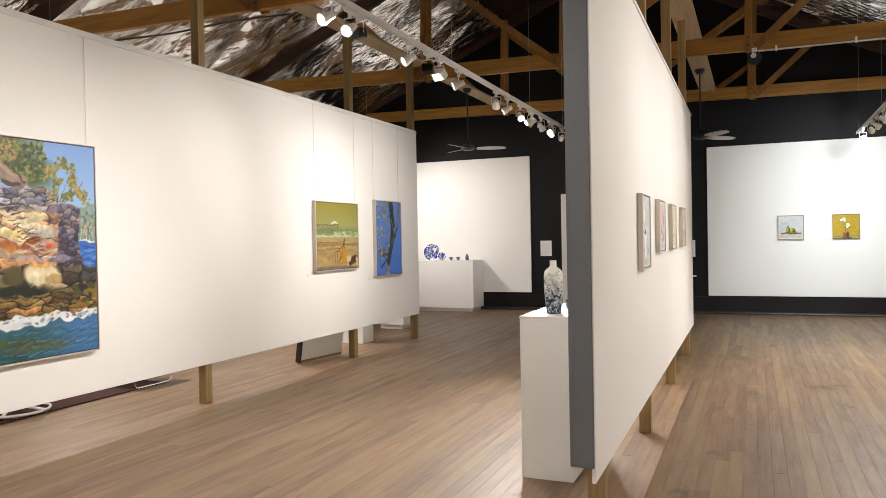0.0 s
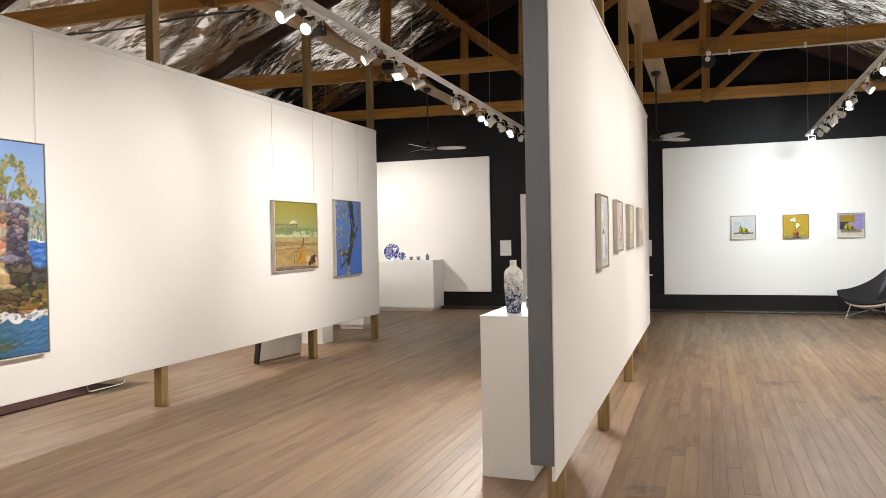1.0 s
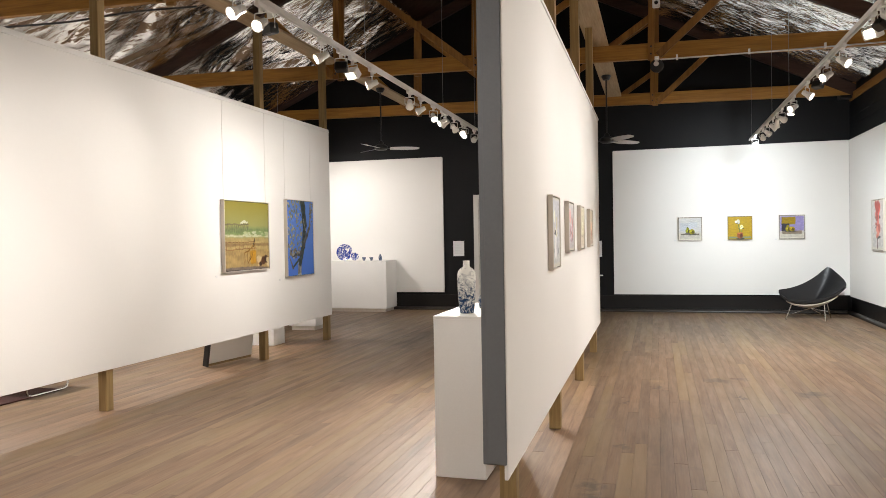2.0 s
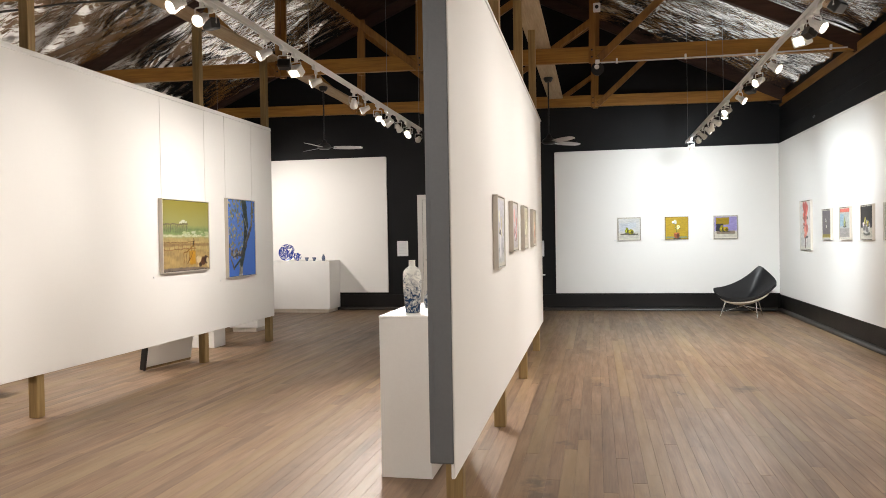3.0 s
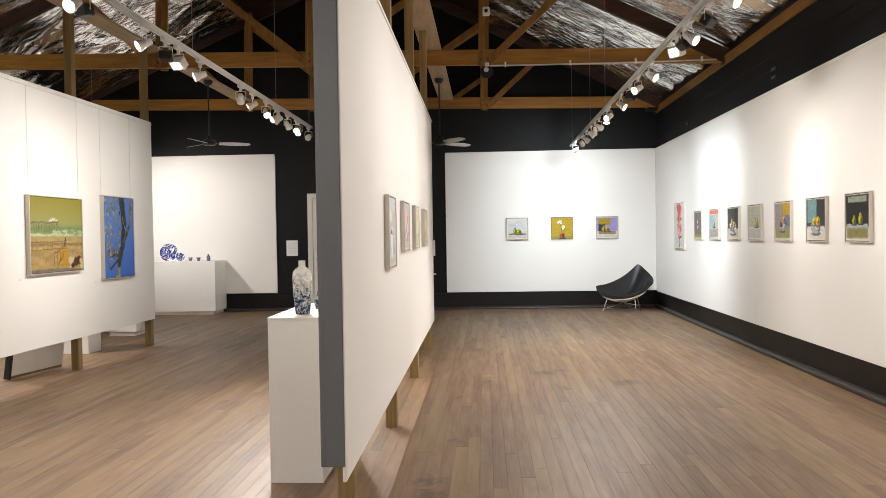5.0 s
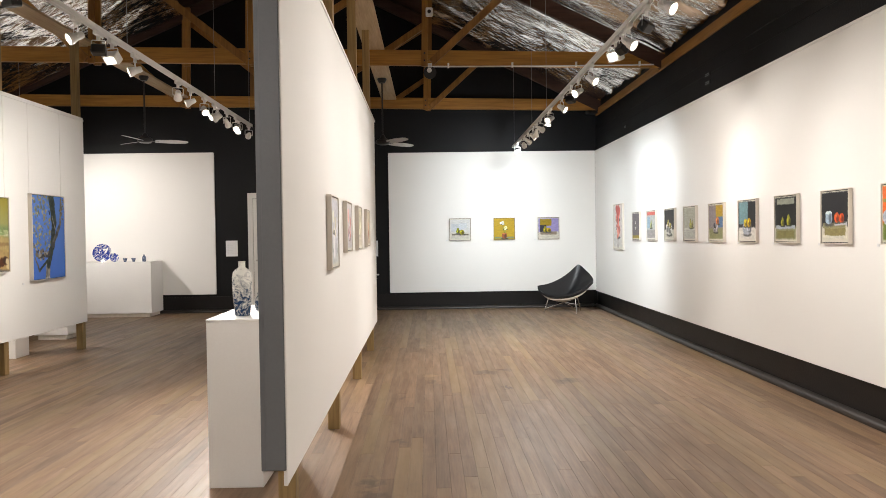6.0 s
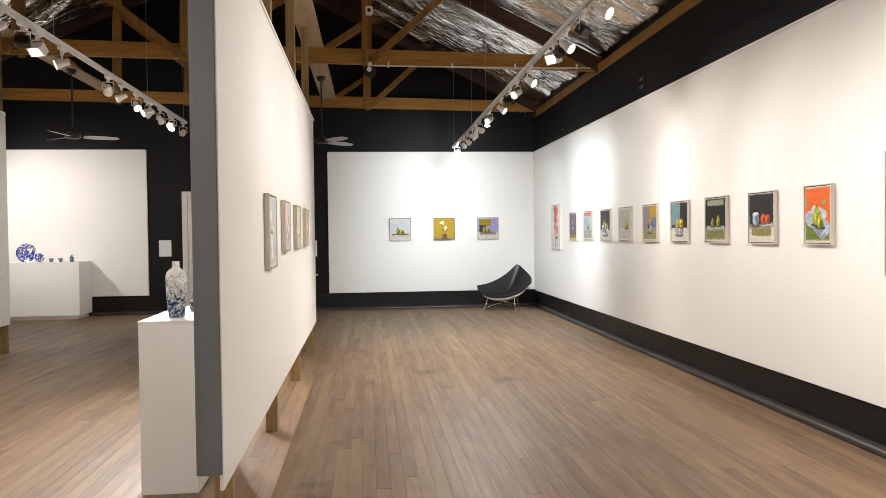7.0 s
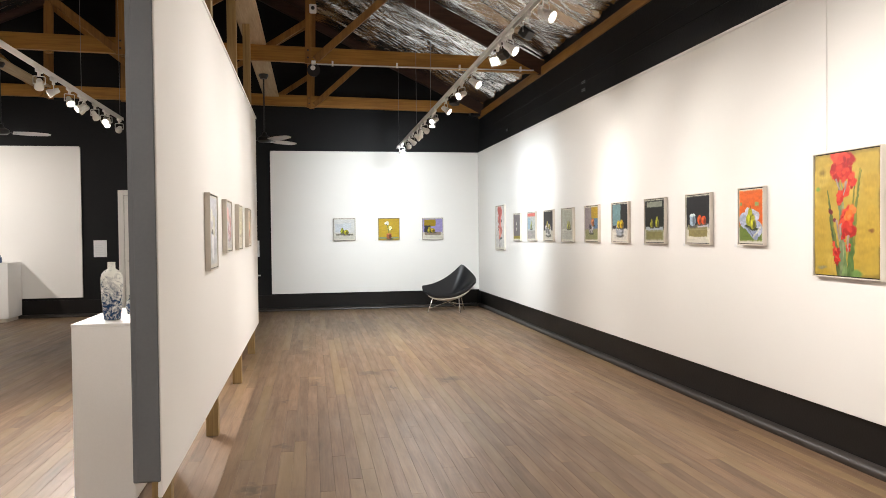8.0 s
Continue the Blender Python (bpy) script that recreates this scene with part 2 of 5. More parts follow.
WHITE = material("white_wall_paint", (0.80, 0.785, 0.75), rough=0.75, spread=0.025, scale=0.7, fine=160, bump=0.05, spec=0.3)
CAP = material("white_trim_paint", (0.78, 0.77, 0.74), rough=0.5, spread=0.03, bump=0.02)
PLINTH = material("white_plinth_paint", (0.80, 0.79, 0.765), rough=0.5, spread=0.03, scale=2, fine=90, bump=0.03)
BLACK_WALL = material("black_wall_paint", (0.0065, 0.0065, 0.007), rough=0.6, spread=0.35, scale=1.3, fine=40, bump=0.2, spec=0.2)
BLACK_SKIRT = material("dark_skirting_paint", (0.008, 0.007, 0.0065), spec=0.25, rough=0.42, spread=0.25, scale=2, bump=0.08)
# toe colour is lightened over the skirting's to carry the sheen on its round
TOE = material("sheen_toned_toe_paint", (0.030, 0.024, 0.020), rough=0.40, spread=0.35, scale=3, fine=30, bump=0.06, spec=0.4)
GREY = material("grey_end_paint", (0.125, 0.130, 0.135), rough=0.5, spread=0.08, scale=2.0, fine=80, bump=0.08)
PINE_POST = wood("treated_pine_post", (0.17, 0.105, 0.035), (0.36, 0.245, 0.10), 2, rough=0.6)
CHORD = wood("orange_oregon_beam", (0.185, 0.078, 0.010), (0.410, 0.198, 0.030), 0, rough=0.55)
WEB = wood("oregon_web_timber", (0.140, 0.060, 0.010), (0.320, 0.150, 0.026), 2, rough=0.6)
PLATE = wood("oregon_plate_timber", (0.185, 0.078, 0.010), (0.400, 0.190, 0.030), 1, rough=0.55)
RAFTER = wood("dark_rafter_timber", (0.026, 0.010, 0.005), (0.060, 0.023, 0.011), 0, rough=0.7)
PLANK = wood("pale_pine_plank", (0.30, 0.215, 0.12), (0.48, 0.37, 0.23), 1, rough=0.65)
FLOOR_ONE = floor_wood("hardwood_board", False)
FLOOR_MANY = floor_wood("hardwood_boards", True)
UNDER = material("dark_gap_between_boards", (0.012, 0.008, 0.006), rough=0.9)
FOIL = foil_material()
RAIL_WHITE = material("white_enamelled_metal", (0.74, 0.73, 0.70), rough=0.35, spread=0.04, bump=0.0)
BLACK_METAL = material("black_enamelled_metal", (0.012, 0.012, 0.012), rough=0.35, spread=0.1, bump=0.0)
STEEL = material("chromed_steel", (0.72, 0.72, 0.71), rough=0.14, metal=1.0, spread=0.05, bump=0.0)
GREY_BLADE = material("grey_fan_blade", (0.60, 0.60, 0.60), rough=0.4, spread=0.06, bump=0.0)
LIT = glowing("lit_lamp_lens", (1.0, 0.90, 0.74), 40.0)
UNLIT = material("unlit_lamp_lens", (0.03, 0.03, 0.03), rough=0.1, spread=0.1, bump=0.0)
PAINT = painted("oil_paint_on_canvas")
FRAME_WOOD = wood("pale_limed_frame", (0.58, 0.53, 0.46), (0.70, 0.65, 0.57), 2, rough=0.5, per_object=0.05)
REVEAL = material("dark_frame_reveal", (0.02, 0.018, 0.016), rough=0.6)
PAPER = material("white_paper", (0.72, 0.72, 0.72), rough=0.8, spread=0.02, bump=0.02)
LEATHER = material("black_leather", (0.008, 0.008, 0.009), spec=0.45, rough=0.40, spread=0.15, scale=6, fine=220, bump=0.12)
SHELL = material("white_moulded_shell", (0.50, 0.45, 0.37), rough=0.4, spread=0.04, bump=0.0)
RUG = material("dark_red_rug", (0.046, 0.009, 0.006), rough=0.95, spread=0.35, scale=14, fine=220, bump=0.5)
DOOR_PAINT = material("off_white_door_paint", (0.62, 0.60, 0.56), rough=0.4, spread=0.04)
WIRE = material("thin_steel_wire", (0.30, 0.30, 0.30), rough=0.4, metal=0.6, spread=0.1, bump=0.0)
CLEAR_LINE = material("clear_nylon_line", (0.74, 0.72, 0.68), rough=0.3, spread=0.05, bump=0.0)
VASE_GLAZE = porcelain("blue_marbled_glaze", 0.36, 0.68, 12.0, 0.31, (0.012, 0.040, 0.105), 0.22, -0.20)
PLATE_GLAZE = porcelain("cobalt_flower_glaze", 0.43, 0.50, 5.5, 3.0, (0.012, 0.035, 0.24), 0.06, 0.06)
CUP_GLAZE = porcelain("grey_blue_cup_glaze", 0.50, 0.66, 30.0, 0.5)


# ---- building helpers ----
def box(bm, x0, x1, y0, y1, z0, z1, bevel=0.0):
    made = bmesh.ops.create_cube(bm, size=1.0, matrix=Matrix.LocRotScale(((x0 + x1) / 2, (y0 + y1) / 2, (z0 + z1) / 2), None, (x1 - x0, y1 - y0, z1 - z0)))
    if bevel:
        edges = {e for v in made["verts"] for e in v.link_edges}
        bmesh.ops.bevel(bm, geom=list(edges), offset=bevel, segments=1, affect="EDGES", profile=0.5)
    return bm


def block(x0, x1, y0, y1, z0, z1, bevel=0.0):
    return box(bmesh.new(), x0, x1, y0, y1, z0, z1, bevel)


def rod(bm, a, b, r, r2=None, seg=10):
    a, b = Vector(a), Vector(b)
    d = b - a
    m = Matrix.Translation((a + b) / 2) @ d.to_track_quat("Z", "Y").to_matrix().to_4x4()
    bmesh.ops.create_cone(bm, cap_ends=True, segments=seg, radius1=r, radius2=r if r2 is None else r2, depth=d.length, matrix=m)
    return bm


def beam(bm, a, b, wide, deep, bevel=0.004):
    """A sawn timber from a to b in the plane of x and z; wide along y, deep across."""
    a, b = Vector(a), Vector(b)
    d = (b - a).normalized()
    up = Vector((-d.z, 0, d.x))
    m = Matrix(((d.x, 0, up.x), (0, 1, 0), (d.z, 0, up.z))).to_4x4()
    m.translation = (a + b) / 2
    made = bmesh.ops.create_cube(bm, size=1.0, matrix=m @ Matrix.Diagonal(((b - a).length, wide, deep, 1)))
    if bevel:
        bmesh.ops.bevel(bm, geom=list({e for v in made["verts"] for e in v.link_edges}), offset=bevel, segments=1, affect="EDGES", profile=0.5)
    return bm


def lathe(bm, profile, seg=32, m=None):
    """Turn a profile of (radius, height) about z."""
    rings = []
    m = m or Matrix()
    for r, z in profile:
        if r < 1e-5:
            rings.append([bm.verts.new(m @ Vector((0, 0, z)))])
        else:
            rings.append([bm.verts.new(m @ Vector((r * math.cos(2 * math.pi * k / seg), r * math.sin(2 * math.pi * k / seg), z))) for k in range(seg)])
    for lo, hi in zip(rings, rings[1:]):
        for k in range(seg):
            j = (k + 1) % seg
            if len(lo) == 1 and len(hi) > 1:
                bm.faces.new((lo[0], hi[j], hi[k]))
            elif len(hi) == 1 and len(lo) > 1:
                bm.faces.new((lo[k], lo[j], hi[0]))
            elif len(lo) > 1:
                bm.faces.new((lo[k], lo[j], hi[j], hi[k]))
    return bm


def tube(bm, points, r, seg=8):
    """A round tube through points."""
    pts = [Vector(p) for p in points]
    rings = []
    for i, p in enumerate(pts):
        d = (pts[min(i + 1, len(pts) - 1)] - pts[max(i - 1, 0)]).normalized()
        q = d.to_track_quat("Z", "Y")
        rings.append([bm.verts.new(p + q @ Vector((r * math.cos(2 * math.pi * k / seg), r * math.sin(2 * math.pi * k / seg), 0))) for k in range(seg)])
    for lo, hi in zip(rings, rings[1:]):
        for k in range(seg):
            bm.faces.new((lo[k], lo[(k + 1) % seg], hi[(k + 1) % seg], hi[k]))
    bm.faces.new(rings[0][::-1])
    bm.faces.new(rings[-1])
    return bm


def mesh_of(name, bm, mat, smooth=False):
    me = bpy.data.meshes.new(name)
    bmesh.ops.recalc_face_normals(bm, faces=bm.faces[:])
    bm.to_mesh(me)
    bm.free()
    me.materials.append(mat)
    if smooth:
        me.shade_smooth()
        me.set_sharp_from_angle(angle=radians(40))
    return me


def thing(name, m, label, category, group="", kind=""):
    ob = new(name)
    ob.matrix_basis = m
    ob.empty_display_size = 0.1
    return tagged(ob, label, category, group, kind)


def solid(name, bm, mat, m=None, label="", category="", group="", kind="", smooth=False):
    ob = new(name, mesh_of(name, bm, mat, smooth))
    ob.matrix_basis = m or Matrix()
    return tagged(ob, label, category, group, kind)


def part(name, bm, mat, parent, label="", m=None, smooth=False):
    ob = new(name, bm if isinstance(bm, bpy.types.Mesh) else mesh_of(name, bm, mat, smooth))
    ob.parent = parent
    ob.matrix_basis = m or Matrix()
    return tagged(ob, label)


# ---- outer walls ----
def roof_z(x):
    return EAVE + PITCH * (min(EAST + 0.06 - x, x - WEST + 0.06))


def gable(y0, y1):
    """A wall across the building, up to the ridge."""
    bm = bmesh.new()
    outline = [(WEST - 0.2, -0.05), (EAST + 0.2, -0.05), (EAST + 0.2, roof_z(EAST)), (MID_X, roof_z(MID_X) + 0.1), (WEST - 0.2, roof_z(WEST))]
    lo = [bm.verts.new((x, y0, z)) for x, z in outline]
    hi = [bm.verts.new((x, y1, z)) for x, z in outline]
    bm.faces.new(lo)
    bm.faces.new(hi[::-1])
    for k in range(len(lo)):
        j = (k + 1) % len(lo)
        bm.faces.new((lo[k], lo[j], hi[j], hi[k]))
    return bm


north = solid("wall_north", gable(NORTH, NORTH + 0.2), BLACK_WALL, label="black painted end wall rising into the gable", kind="structure", category="wall")
solid("wall_south", gable(SOUTH - 0.2, SOUTH), WHITE, label="plain white end wall", kind="structure", category="wall")
east = thing("wall_east", pose(0, 0, 0), "black painted side wall above and below the white hanging panel", "wall", kind="structure")
part("wall_face", block(EAST, EAST + 0.2, SOUTH, NORTH, -0.05, 3.77), BLACK_WALL, east)
part("wall_head", block(EAST + 0.035, EAST + 0.2, SOUTH, NORTH, 3.771, 4.06), BLACK_WALL, east)
# horizontal lining boards show as faint ledges above the white panel
for k, z in enumerate((3.095, 3.335, 3.49)):
    part("lining_board", block(EAST - 0.014, EAST - 0.001, SOUTH + 0.01, NORTH - 0.005, z, z + (0.236 if k == 0 else 0.151 if k == 1 else 0.26), 0.004), BLACK_WALL, east)
solid("wall_west", block(WEST - 0.2, WEST, SOUTH, NORTH, -0.05, 4.0), WHITE, label="plain white side wall behind the partition", kind="structure", category="wall")
for x0, x1 in ((EAST - 0.02, EAST + 0.034), (WEST - 0.03, WEST + 0.07)):
    solid("wall_plate", block(x0, x1, SOUTH, NORTH, 3.772, 3.902, 0.006), PLATE, label="orange timber plate along the top of the wall", kind="structure", category="beam")


# skirtings
def extruded(prof, length):
    """A profile of (y, z) drawn out along x, its back at y = 0."""
    bm = bmesh.new()
    lo = [bm.verts.new((0, y, z)) for y, z in prof]
    hi = [bm.verts.new((length, y, z)) for y, z in prof]
    bm.faces.new(lo)
    bm.faces.new(hi[::-1])
    for k in range(len(lo)):
        j = (k + 1) % len(lo)
        bm.faces.new((lo[k], lo[j], hi[j], hi[k]))
    return bm


BOARD_PROFILE = [(0, 0.002), (-0.011, 0.002), (-0.011, 0.312), (0, 0.312)]
TOE_PROFILE = [(0, 0), (-0.062, 0), (-0.066, 0.010), (-0.064, 0.026), (-0.054, 0.042), (-0.038, 0.053), (-0.018, 0.058), (0, 0.059)]


def skirting(length, m, label):
    ob = thing("baseboard", m, label, "skirting", kind="structure")
    part("skirting_board", extruded(BOARD_PROFILE, length), BLACK_SKIRT, ob)
    part("toe_moulding", extruded(TOE_PROFILE, length), TOE, ob, "rounded brown-black toe moulding", m=pose(0, -0.0115, 0), smooth=True)


skirting(4.58, pose(WEST + 0.04, NORTH - 0.001, 0.001), "dark painted skirting along the end wall")
skirting(EAST + 2.42 - 0.08, pose(-2.42, NORTH - 0.001, 0.001), "dark painted skirting along the end wall")
skirting(NORTH - SOUTH, pose(EAST - 0.001, NORTH, 0.001, 0, 0, -90), "dark painted skirting along the side wall")


# ---- white hanging panels ----
def wall_panel(label, x0, x1, y0, y1, z0, z1, rail):
    ob = thing("display_panel", pose((x0 + x1) / 2, (y0 + y1) / 2, z0), label, "display panel")
    cx, cy = (x0 + x1) / 2, (y0 + y1) / 2
    part("board", block(x0 - cx, x1 - cx, y0 - cy, y1 - cy, 0, z1 - z0, 0.003), WHITE, ob)
    part("rail", block(*(v for v in rail(cx, cy)), z1 - z0 - 0.012, z1 - z0 + 0.012, 0.003), CAP, ob, "thin white hanging rail")
    return ob


wall_panel("tall white display panel fixed to the black end wall", -6.85, -4.30, NORTH - 0.04, NORTH - 0.001, 0.36, 3.13,
           lambda cx, cy: (-6.84 - cx, -4.31 - cx, NORTH - 0.046 - cy, NORTH - 0.03 - cy))
wall_panel("wide white display panel fixed to the black end wall", -0.89, EAST - 0.0402, NORTH - 0.04, NORTH - 0.001, 0.335, 3.08,
           lambda cx, cy: (-0.88 - cx, EAST - 0.05 - cx, NORTH - 0.046 - cy, NORTH - 0.03 - cy))
wall_panel("long white display panel along the black side wall", EAST - 0.04, EAST - 0.0125, SOUTH + 0.05, NORTH - 0.041, 0.315, 3.075,
           lambda cx, cy: (EAST - 0.052 - cx, EAST - 0.03 - cx, SOUTH + 0.06 - cy, NORTH - 0.05 - cy))


# ---- partitions on posts ----
def partition(label, left, right, y0, y1, z0, z1, posts, end_cap, yaw=0.0, back=0.0, high=4.169):
    """A double-sided hanging wall: two boards with square timber posts between, from the floor to the roof planks."""
    cx = (left + right) / 2
    ob = thing("display_partition", pose(cx, y0, 0, 0, 0, yaw), label, "partition wall")
    w = right - left
    n = y1 - y0
    for s in (-1, 1):
        shift, start = (back, back * 11) if s < 0 else (0.0, 0.0)
        a, b = sorted((s * (w / 2 + shift), s * (w / 2 + shift - 0.018)))
        part("panel", block(a, b, start, n, z0, z1, 0.003), WHITE, ob, "white painted board")
        a, b = sorted((s * (w / 2 + shift + 0.001), s * (w / 2 + shift + 0.012)))
        part("hanging_rail", block(a, b, start + 0.01, n - 0.01, z1 - 0.05, z1 - 0.03, 0.002), CAP, ob, "thin white hanging rail")
    for y in posts:
        part("post", block(-0.044 - back, 0.044 - back, y - y0 - 0.044, y - y0 + 0.044, 0.0, high, 0.004), PINE_POST, ob, "square treated pine post")
    part("top_cap", block(-w / 2 + 0.0185, w / 2 - 0.0185, 0.02, n - 0.02, z1 - 0.03, z1 - 0.012), CAP, ob)
    if end_cap:
        part("end_cap", block(-w / 2 - 0.002, w / 2 - 0.004, -0.014, -0.001, z0 + 0.072, z1 - 0.004, 0.004), GREY, ob, "grey painted end board")
        part("edge_strip", block(-w / 2 + 0.020, w / 2 - 0.005, -0.019, -0.0142, z0 + 0.078, z1 - 0.02, 0.002), GREY, ob, "grey raised cover strip")
    return ob


partition("long white hanging wall on pine posts, holding large paintings", -4.885, -4.74, 0.2, 10.06, PANEL_LOW, PANEL_TOP, (0.9, 3.0, 5.44, 8.19, 10.02), False)
partition("white hanging wall on pine posts with a grey end", -0.869, -0.757, 3.30, 9.58, 0.365, 2.985, (3.78, 5.69, 7.64, 9.50), True, 0.33, 0.032, 4.091)

# ---- roof ----
def roof_plane(side):
    bm = bmesh.new()
    e = EAST + 0.25 if side > 0 else WEST - 0.25
    pts = [(e, roof_z(EAST) - 0.12), (MID_X, roof_z(MID_X) + 0.02)]
    v = [bm.verts.new((x, y, z + dz)) for dz in (0.16, 0.22) for x, z in pts for y in (SOUTH - 0.2, NORTH + 0.2)]
    for f in ((0, 1, 3, 2), (4, 6, 7, 5), (0, 2, 6, 4), (1, 5, 7, 3), (0, 4, 5, 1), (2, 3, 7, 6)):
        bm.faces.new([v[i] for i in f])
    return bm


solid("ceiling", roof_plane(1), RAFTER, label="dark roof deck above the foil", kind="structure", category="ceiling")
solid("ceiling", roof_plane(-1), RAFTER, label="dark roof deck above the foil", kind="structure", category="ceiling")


def value_noise(u, v, seed):
    rng = np.random.RandomState(seed)
    g = rng.rand(64, 64)
    iu, iv = np.floor(u).astype(int), np.floor(v).astype(int)
    fu, fv = u - iu, v - iv
    fu, fv = fu * fu * (3 - 2 * fu), fv * fv * (3 - 2 * fv)
    a, b = g[iu % 64, iv % 64], g[(iu + 1) % 64, iv % 64]
    c, d = g[iu % 64, (iv + 1) % 64], g[(iu + 1) % 64, (iv + 1) % 64]
    return (a * (1 - fu) + b * fu) * (1 - fv) + (c * (1 - fu) + d * fu) * fv


def grid_mesh(name, co, nu, nv, mat, smooth=True):
    """A mesh from an (nu, nv, 3) array of places."""
    k = np.arange(nu * nv).reshape(nu, nv)
    faces = np.stack([k[:-1, :-1], k[1:, :-1], k[1:, 1:], k[:-1, 1:]], -1).reshape(-1, 4)
    me = bpy.data.meshes.new(name)
    me.from_pydata(co.reshape(-1, 3).tolist(), [], faces.tolist())
    me.materials.append(mat)
    if smooth:
        me.shade_smooth()
    return me


def foil_sheet(side, y0, y1, seed):
    """Crumpled reflective foil sagging between two rafters: long diagonal folds with sharp creases."""
    nu, nv = 120, 250
    s = np.linspace(0, 1, nu)[:, None] * np.ones((1, nv))
    y = y0 + (y1 - y0) * np.linspace(0, 1, nv)[None, :] * np.ones((nu, 1))
    e = EAST + 0.02 if side > 0 else WEST - 0.02
    x = e + (MID_X - e) * (0.57 if side > 0 else 0.66) * s
    run = np.abs(x - e)
    z = EAVE + PITCH * run + 0.02
    warp = 0.9 * value_noise(run * 0.8 + 7, y * 0.8, seed) + 0.25 * value_noise(run * 2.4, y * 2.4 + 3, seed + 1)
    h = np.zeros_like(x)
    for amp, fu, fv, tilt, k in ((0.075, 0.45, 1.6, 0.35, 2), (0.034, 0.7, 3.6, -0.25, 3), (0.014, 1.2, 7.5, 0.5, 4), (0.004, 2.5, 15.0, -0.4, 5)):
        a = run * fu + warp
        b = (y + tilt * run + 0.35 * warp) * fv
        n = value_noise(a + 11 * k, b + 5 * k, seed + 10 * k)
        h += amp * (1 - 2 * np.abs(2 * n - 1) ** 0.8)
    edge = np.minimum(1, 6 * np.minimum(np.linspace(0, 1, nv), 1 - np.linspace(0, 1, nv)))[None, :]
    sag = 0.07 * np.sin(np.pi * np.linspace(0, 1, nv))[None, :]
    z = z - sag + h * (0.25 + 0.75 * edge)
    return grid_mesh("foil_sheet", np.stack([x, y, z], -1), nu, nv, FOIL)


TRUSS_Y = (-1.4, 2.45, 6.34, 10.50, 14.42)
foil = thing("ceiling_foil", pose(0, 0, 0), "crumpled silver foil insulation under the roof", "insulation", kind="structure")
BAYS = (SOUTH,) + TRUSS_Y
for i, (a, b) in enumerate(zip(BAYS, BAYS[1:])):
    for side in (-1, 1):
        if b > 2:
            ob = new("foil_sheet", foil_sheet(side, a + 0.02, b - 0.02, 100 + 7 * i + side))
            ob.parent = foil


def truss():
    ob = thing("roof_truss", pose(MID_X, 0, 0), "sawn orange timber roof truss with dark rafters", "roof truss", "trusses across the hall")
    half = EAST - MID_X
    part("bottom_chord", beam(bmesh.new(), (-half + 0.02, 0, 3.97), (half - 0.02, 0, 3.97), 0.075, 0.212), CHORD, ob, "deep orange tie beam")
    rise = EAVE - 0.10
    top = rise + PITCH * half
    for s in (-1, 1):
        part("rafter", beam(bmesh.new(), (s * (half - 0.05), 0, rise + 0.02), (s * 0.02, 0, top), 0.085, 0.20), RAFTER, ob, "dark brown rafter")
    # paired posts, braces from the foot of the king post and outer braces up to the rafters
    for front, back, outer_foot, outer_head in ((-2.20, -2.17, (-2.27, 3.90), (-3.39, 4.93)), (2.44, 2.49, (2.54, 3.90), (3.58, 4.885))):
        zq = rise + PITCH * (half - abs(front)) - 0.1
        side = 1 if front > 0 else -1
        part("queen_post", beam(bmesh.new(), (front, -0.06, 3.84), (front, -0.06, zq), 0.045, 0.085), WEB, ob)
        part("queen_post", beam(bmesh.new(), (back, 0.06, 3.84), (back, 0.06, zq), 0.045, 0.10), WEB, ob)
        part("diagonal", beam(bmesh.new(), (side * 0.04, -0.06, 3.90), (front - side * 0.06, -0.06, zq - 0.02), 0.045, 0.10), WEB, ob)
        part("diagonal", beam(bmesh.new(), (outer_foot[0], -0.06, outer_foot[1]), (outer_head[0], -0.06, outer_head[1]), 0.045, 0.10), WEB, ob)
    part("brace", beam(bmesh.new(), (1.68, 0.06, 3.93), (2.43, 0.06, 4.45), 0.045, 0.09), WEB, ob)
    part("strut", beam(bmesh.new(), (-0.92, 0.06, 3.84), (-0.92, 0.06, 4.66), 0.045, 0.10), WEB, ob)
    part("king_post", beam(bmesh.new(), (0, -0.06, 3.84), (0, -0.06, top - 0.1), 0.045, 0.12), WEB, ob)
    part("king_post", beam(bmesh.new(), (0.03, 0.06, 3.84), (0.03, 0.06, top - 0.1), 0.045, 0.12), WEB, ob)
    # bolt heads where the timbers cross the tie beam
    for x in (-2.20, 0.0, 2.44):
        for z in (3.92, 4.02):
            part("bolt", rod(bmesh.new(), (x, -0.083, z), (x, -0.094, z), 0.013, seg=6), BLACK_METAL, ob, "dark bolt head")
    return ob


first = truss()
first.matrix_basis = pose(MID_X, TRUSS_Y[0], 0, 0, 1.1, 0)
for y in TRUSS_Y[1:]:
    copy_thing(first, pose(MID_X, y, 0.10 if y > 14 else 0.05 if y > 8 else -0.02, 0, 1.1, 0))
# pale planks laid over the tie beams, above the posts of both partitions
for x, z in ((-0.84, 4.092), (-4.84, 4.170)):
    solid("ceiling_plank", block(-0.14, 0.14, 0, 14.37 - 2.6, 0, 0.035, 0.004), PLANK, pose(x, 2.6, z), label="pale pine plank lying across the tie beams", category="plank")


# ---- track lights ----
def rail_x(side, y):
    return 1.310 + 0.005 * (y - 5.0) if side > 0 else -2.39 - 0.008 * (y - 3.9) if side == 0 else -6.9


